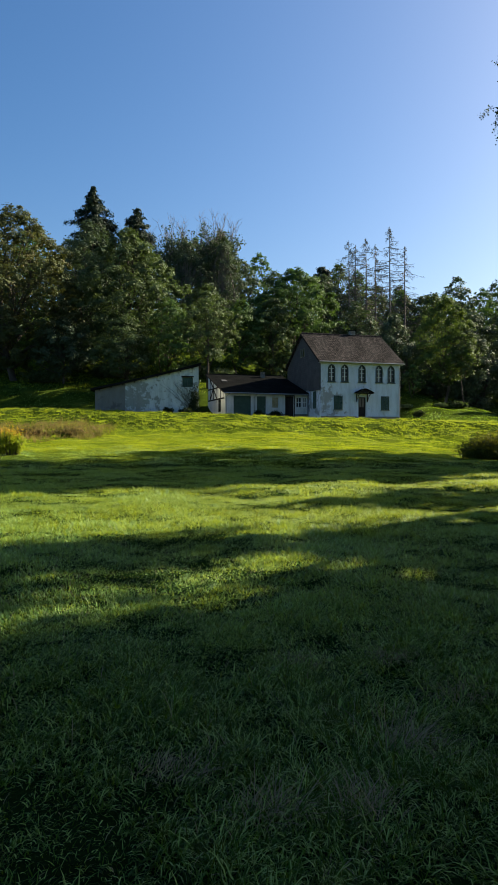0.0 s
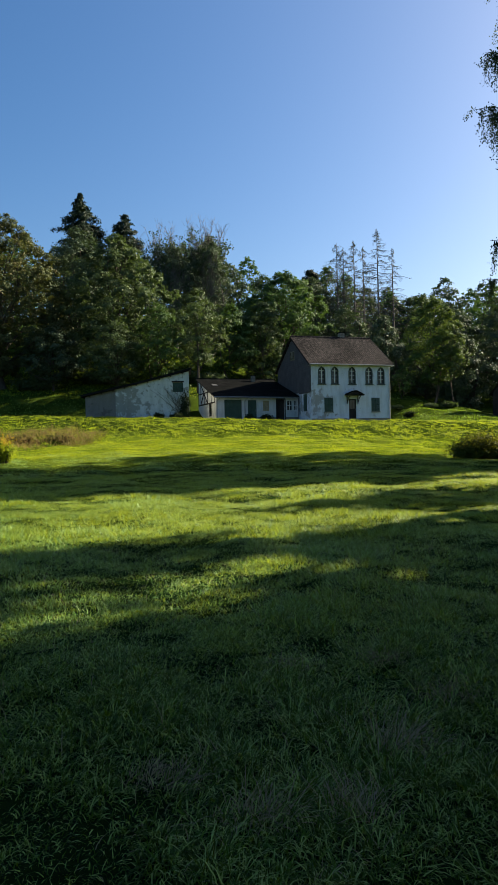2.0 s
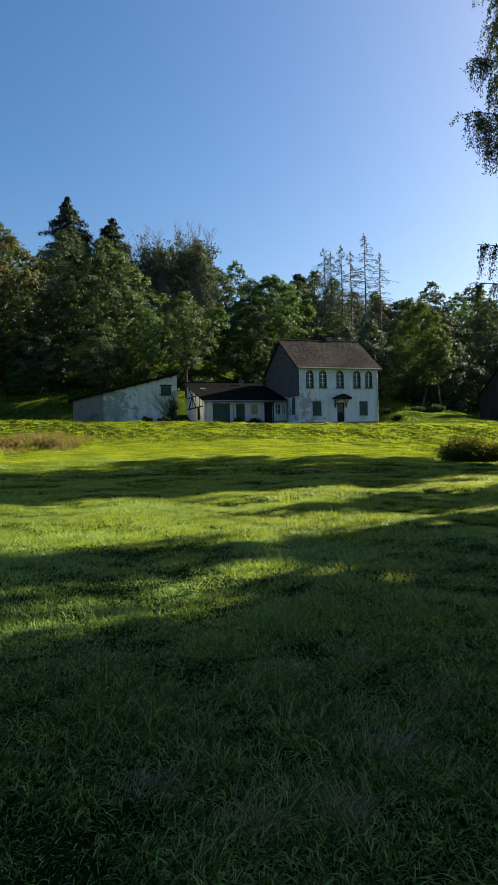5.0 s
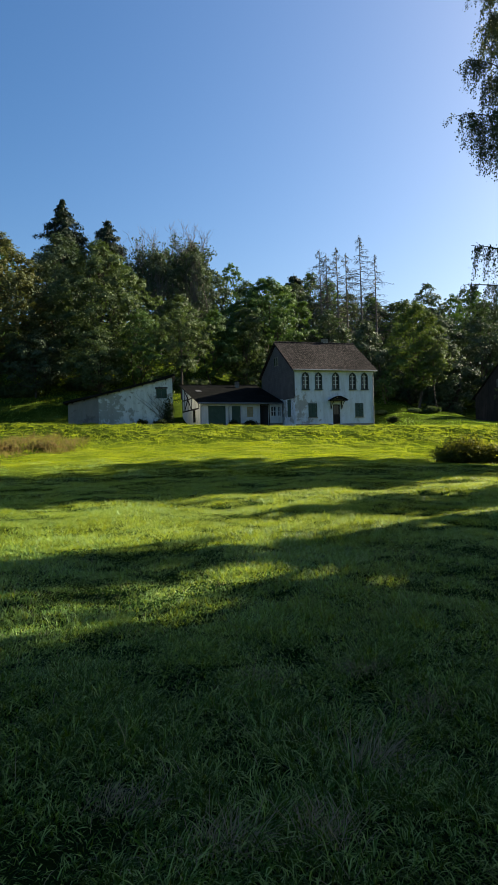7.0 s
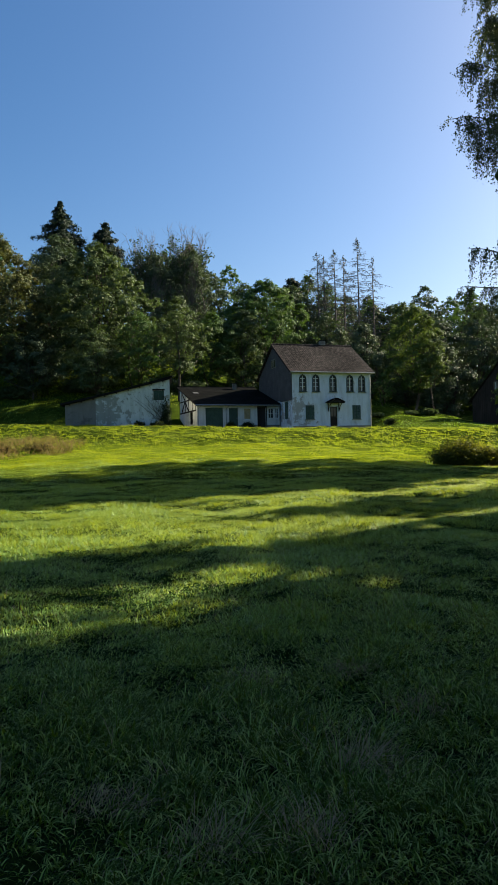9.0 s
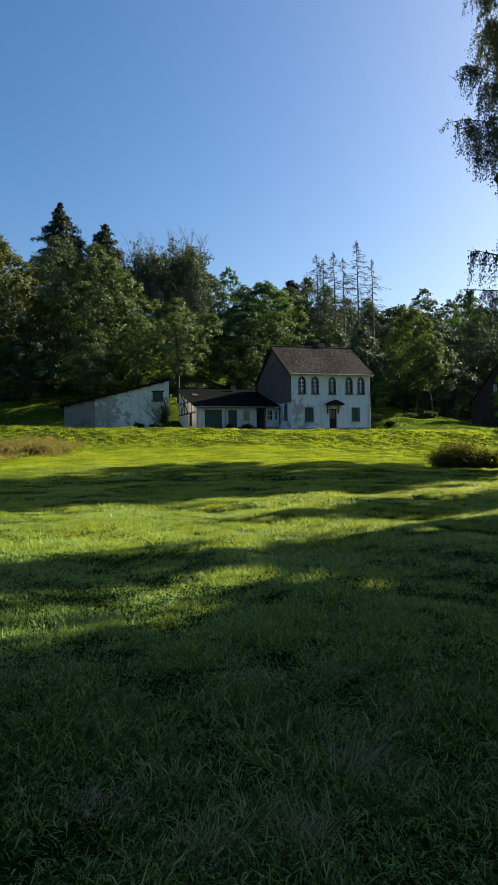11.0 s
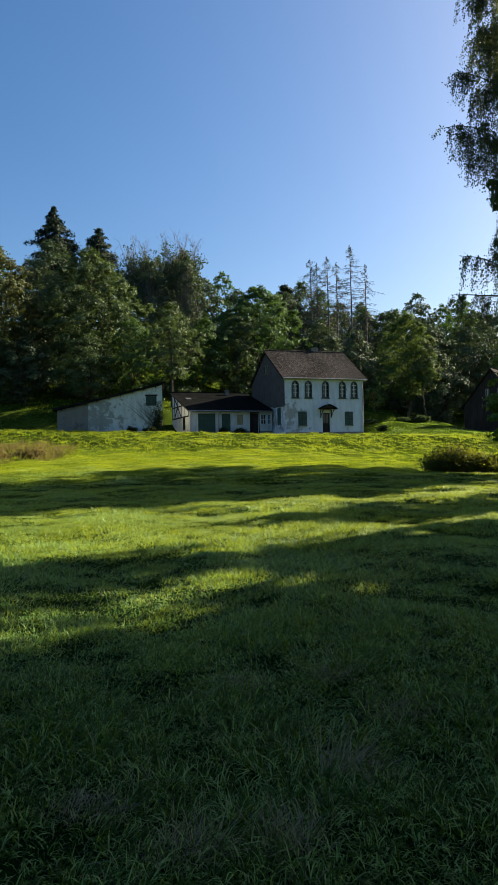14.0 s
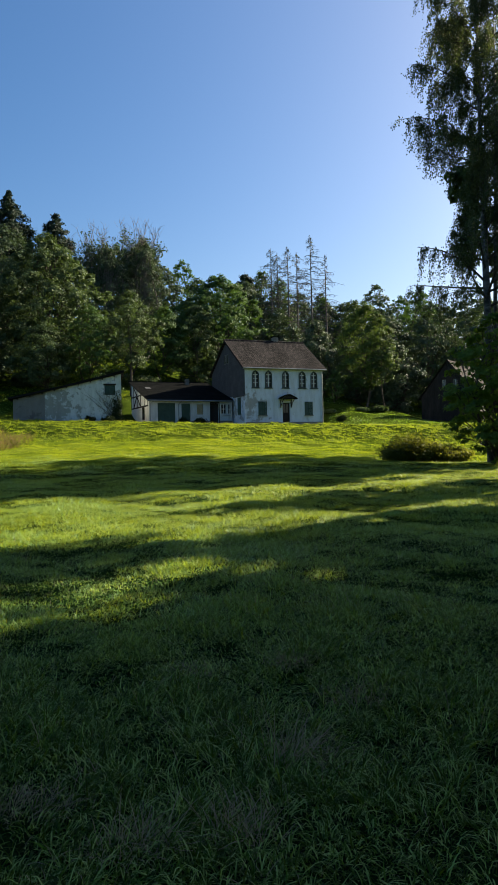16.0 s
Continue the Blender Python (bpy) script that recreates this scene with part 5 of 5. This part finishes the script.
    stand(broadleaf("young_maple", "young maple with bright low branches under the birch", 7.6, 3.1, 0.2, 92, 17000, 0.14, M_YOUNG, clumps=260, clump_r=0.42, trunk_r=0.12, limbs=40, flat=0.35, lobes=34), 16.4, 33.3)
    # tall unseen trees along the edge of the meadow, placed to shade it
    for x, y, h, r, base, n, size, sd in ((29.5, 45.2, 29, 6.3, 12, 6500, 0.55, 101), (24.5, 40.1, 27, 6.4, 8.5, 6500, 0.5, 102), (35.0, 54.4, 34, 6.8, 15, 8500, 0.55, 103),
                                          (22.0, 26.2, 13.6, 3.2, 3, 2800, 0.42, 104), (22.0, 21.9, 21.0, 2.2, 14.6, 1600, 0.42, 108), (22.0, 20.4, 14.0, 3.7, 0.6, 3800, 0.45, 112),
                                          (22.0, 16.9, 15.6, 3.5, 0.6, 4000, 0.45, 113), (22.0, 12.7, 19.6, 5.2, 0.6, 8000, 0.5, 105), (21.5, 6.0, 22, 6.0, 1.0, 7000, 0.6, 106),
                                          (27.0, 20.5, 16.0, 4.6, 0.6, 4000, 0.45, 114), (22.0, -6.0, 22, 5.6, 1.5, 5000, 0.6, 107),
                                          # added behind the camera to cut the sky light on the grass
                                          (11.0, -10.0, 20, 6.0, 2.0, 5000, 0.6, 109), (-1.0, -13.0, 21, 6.5, 2.0, 5000, 0.6, 110), (-13.0, -9.0, 20, 6.0, 2.0, 5000, 0.6, 111)):
        stand(broadleaf("shade_tree", "tall unseen tree added to shade the meadow", h, r, base, sd, n, size, M_OAK, clumps=240, clump_r=0.95, trunk_r=0.35, group="trees along the meadow", limbs=10, widest=0.5), x, y)


build_trees()


def build_undergrowth():
    stand(shrub("spreading_bush", "dense dark bush with sunlit yellowing tips in the meadow", "bush", (1.75, 1.2, 1.32), 111, 12000, 0.085, M_SHRUB, 60), 14.0, 39.2)
    stand(shrub("low_bush", "low feathery bush with yellow-green shoots", "bush", (1.5, 0.9, 0.95), 112, 7500, 0.08, M_SHRUB, 50, 0.6), 15.9, 38.6)
    for x, y, sd, r in ((-13.6, 51.6, 121, 1.3), (-16.4, 51.2, 122, 1.3), (-19.6, 50.8, 123, 1.5)):
        stand(shrub("weed_patch", "patch of reddish-brown tall weeds", "weeds", (r, 1.0, 0.85), sd, 2600, 0.08, M_WEED, 60, 0.9), x, y)
    for x, y, sd in ((-14.4, 37.5, 131), (-13.2, 37.8, 132), (-15.8, 37.6, 133)):
        g = stand(shrub("goldenrod", "goldenrod with tall green stems and yellow flower heads", "plant", (0.9, 0.6, 1.25), sd, 3200, 0.075, M_BANK, 55, 0.9), x, y)
        rng = np.random.default_rng(sd + 50)
        p = np.stack([rng.normal(0, 0.4, 420), rng.normal(0, 0.3, 420), 1.25 + rng.normal(0, 0.16, 420)], 1)
        stuff_part("flowers", leaf_mesh("flowers", p, rng.normal(size=p.shape), 0.055, M_GOLD, rng), g)
    for x, y, sd, r, h in ((-9.5, 88.5, 153, 2.2, 1.7), (-19, 94, 154, 2.8, 1.8), (-4.5, 96, 155, 2.4, 1.6), (-27, 91, 156, 2.6, 1.6), (-8.5, 97, 159, 2.6, 1.6), (-0.5, 97.5, 160, 2.6, 1.7), (4.0, 97, 161, 2.4, 1.6), (19.9, 87.0, 162, 0.8, 0.3), (24.6, 88.2, 164, 0.9, 0.35), (27.2, 88.4, 165, 1.0, 0.5)):
        stand(shrub("bramble", "dark bramble thicket on the shaded hillside", "bush", (r, 1.5, h), sd, 3000, 0.2, M_OAK, 40), x, y)
    for x, y, sd, r in ((-6.6, 71.2, 141, 0.6), (-8.4, 71.0, 143, 0.5), (3.0, 76.6, 144, 0.6), (1.0, 76.2, 145, 0.5), (19.6, 78.6, 146, 0.8)):
        stand(shrub("nettle_clump", "dark clump of nettles by the wall", "weeds", (r, 0.45, 0.6), sd, 1100, 0.11, M_IVY, 24, 0.4), x, y)


build_undergrowth()
build_grass()
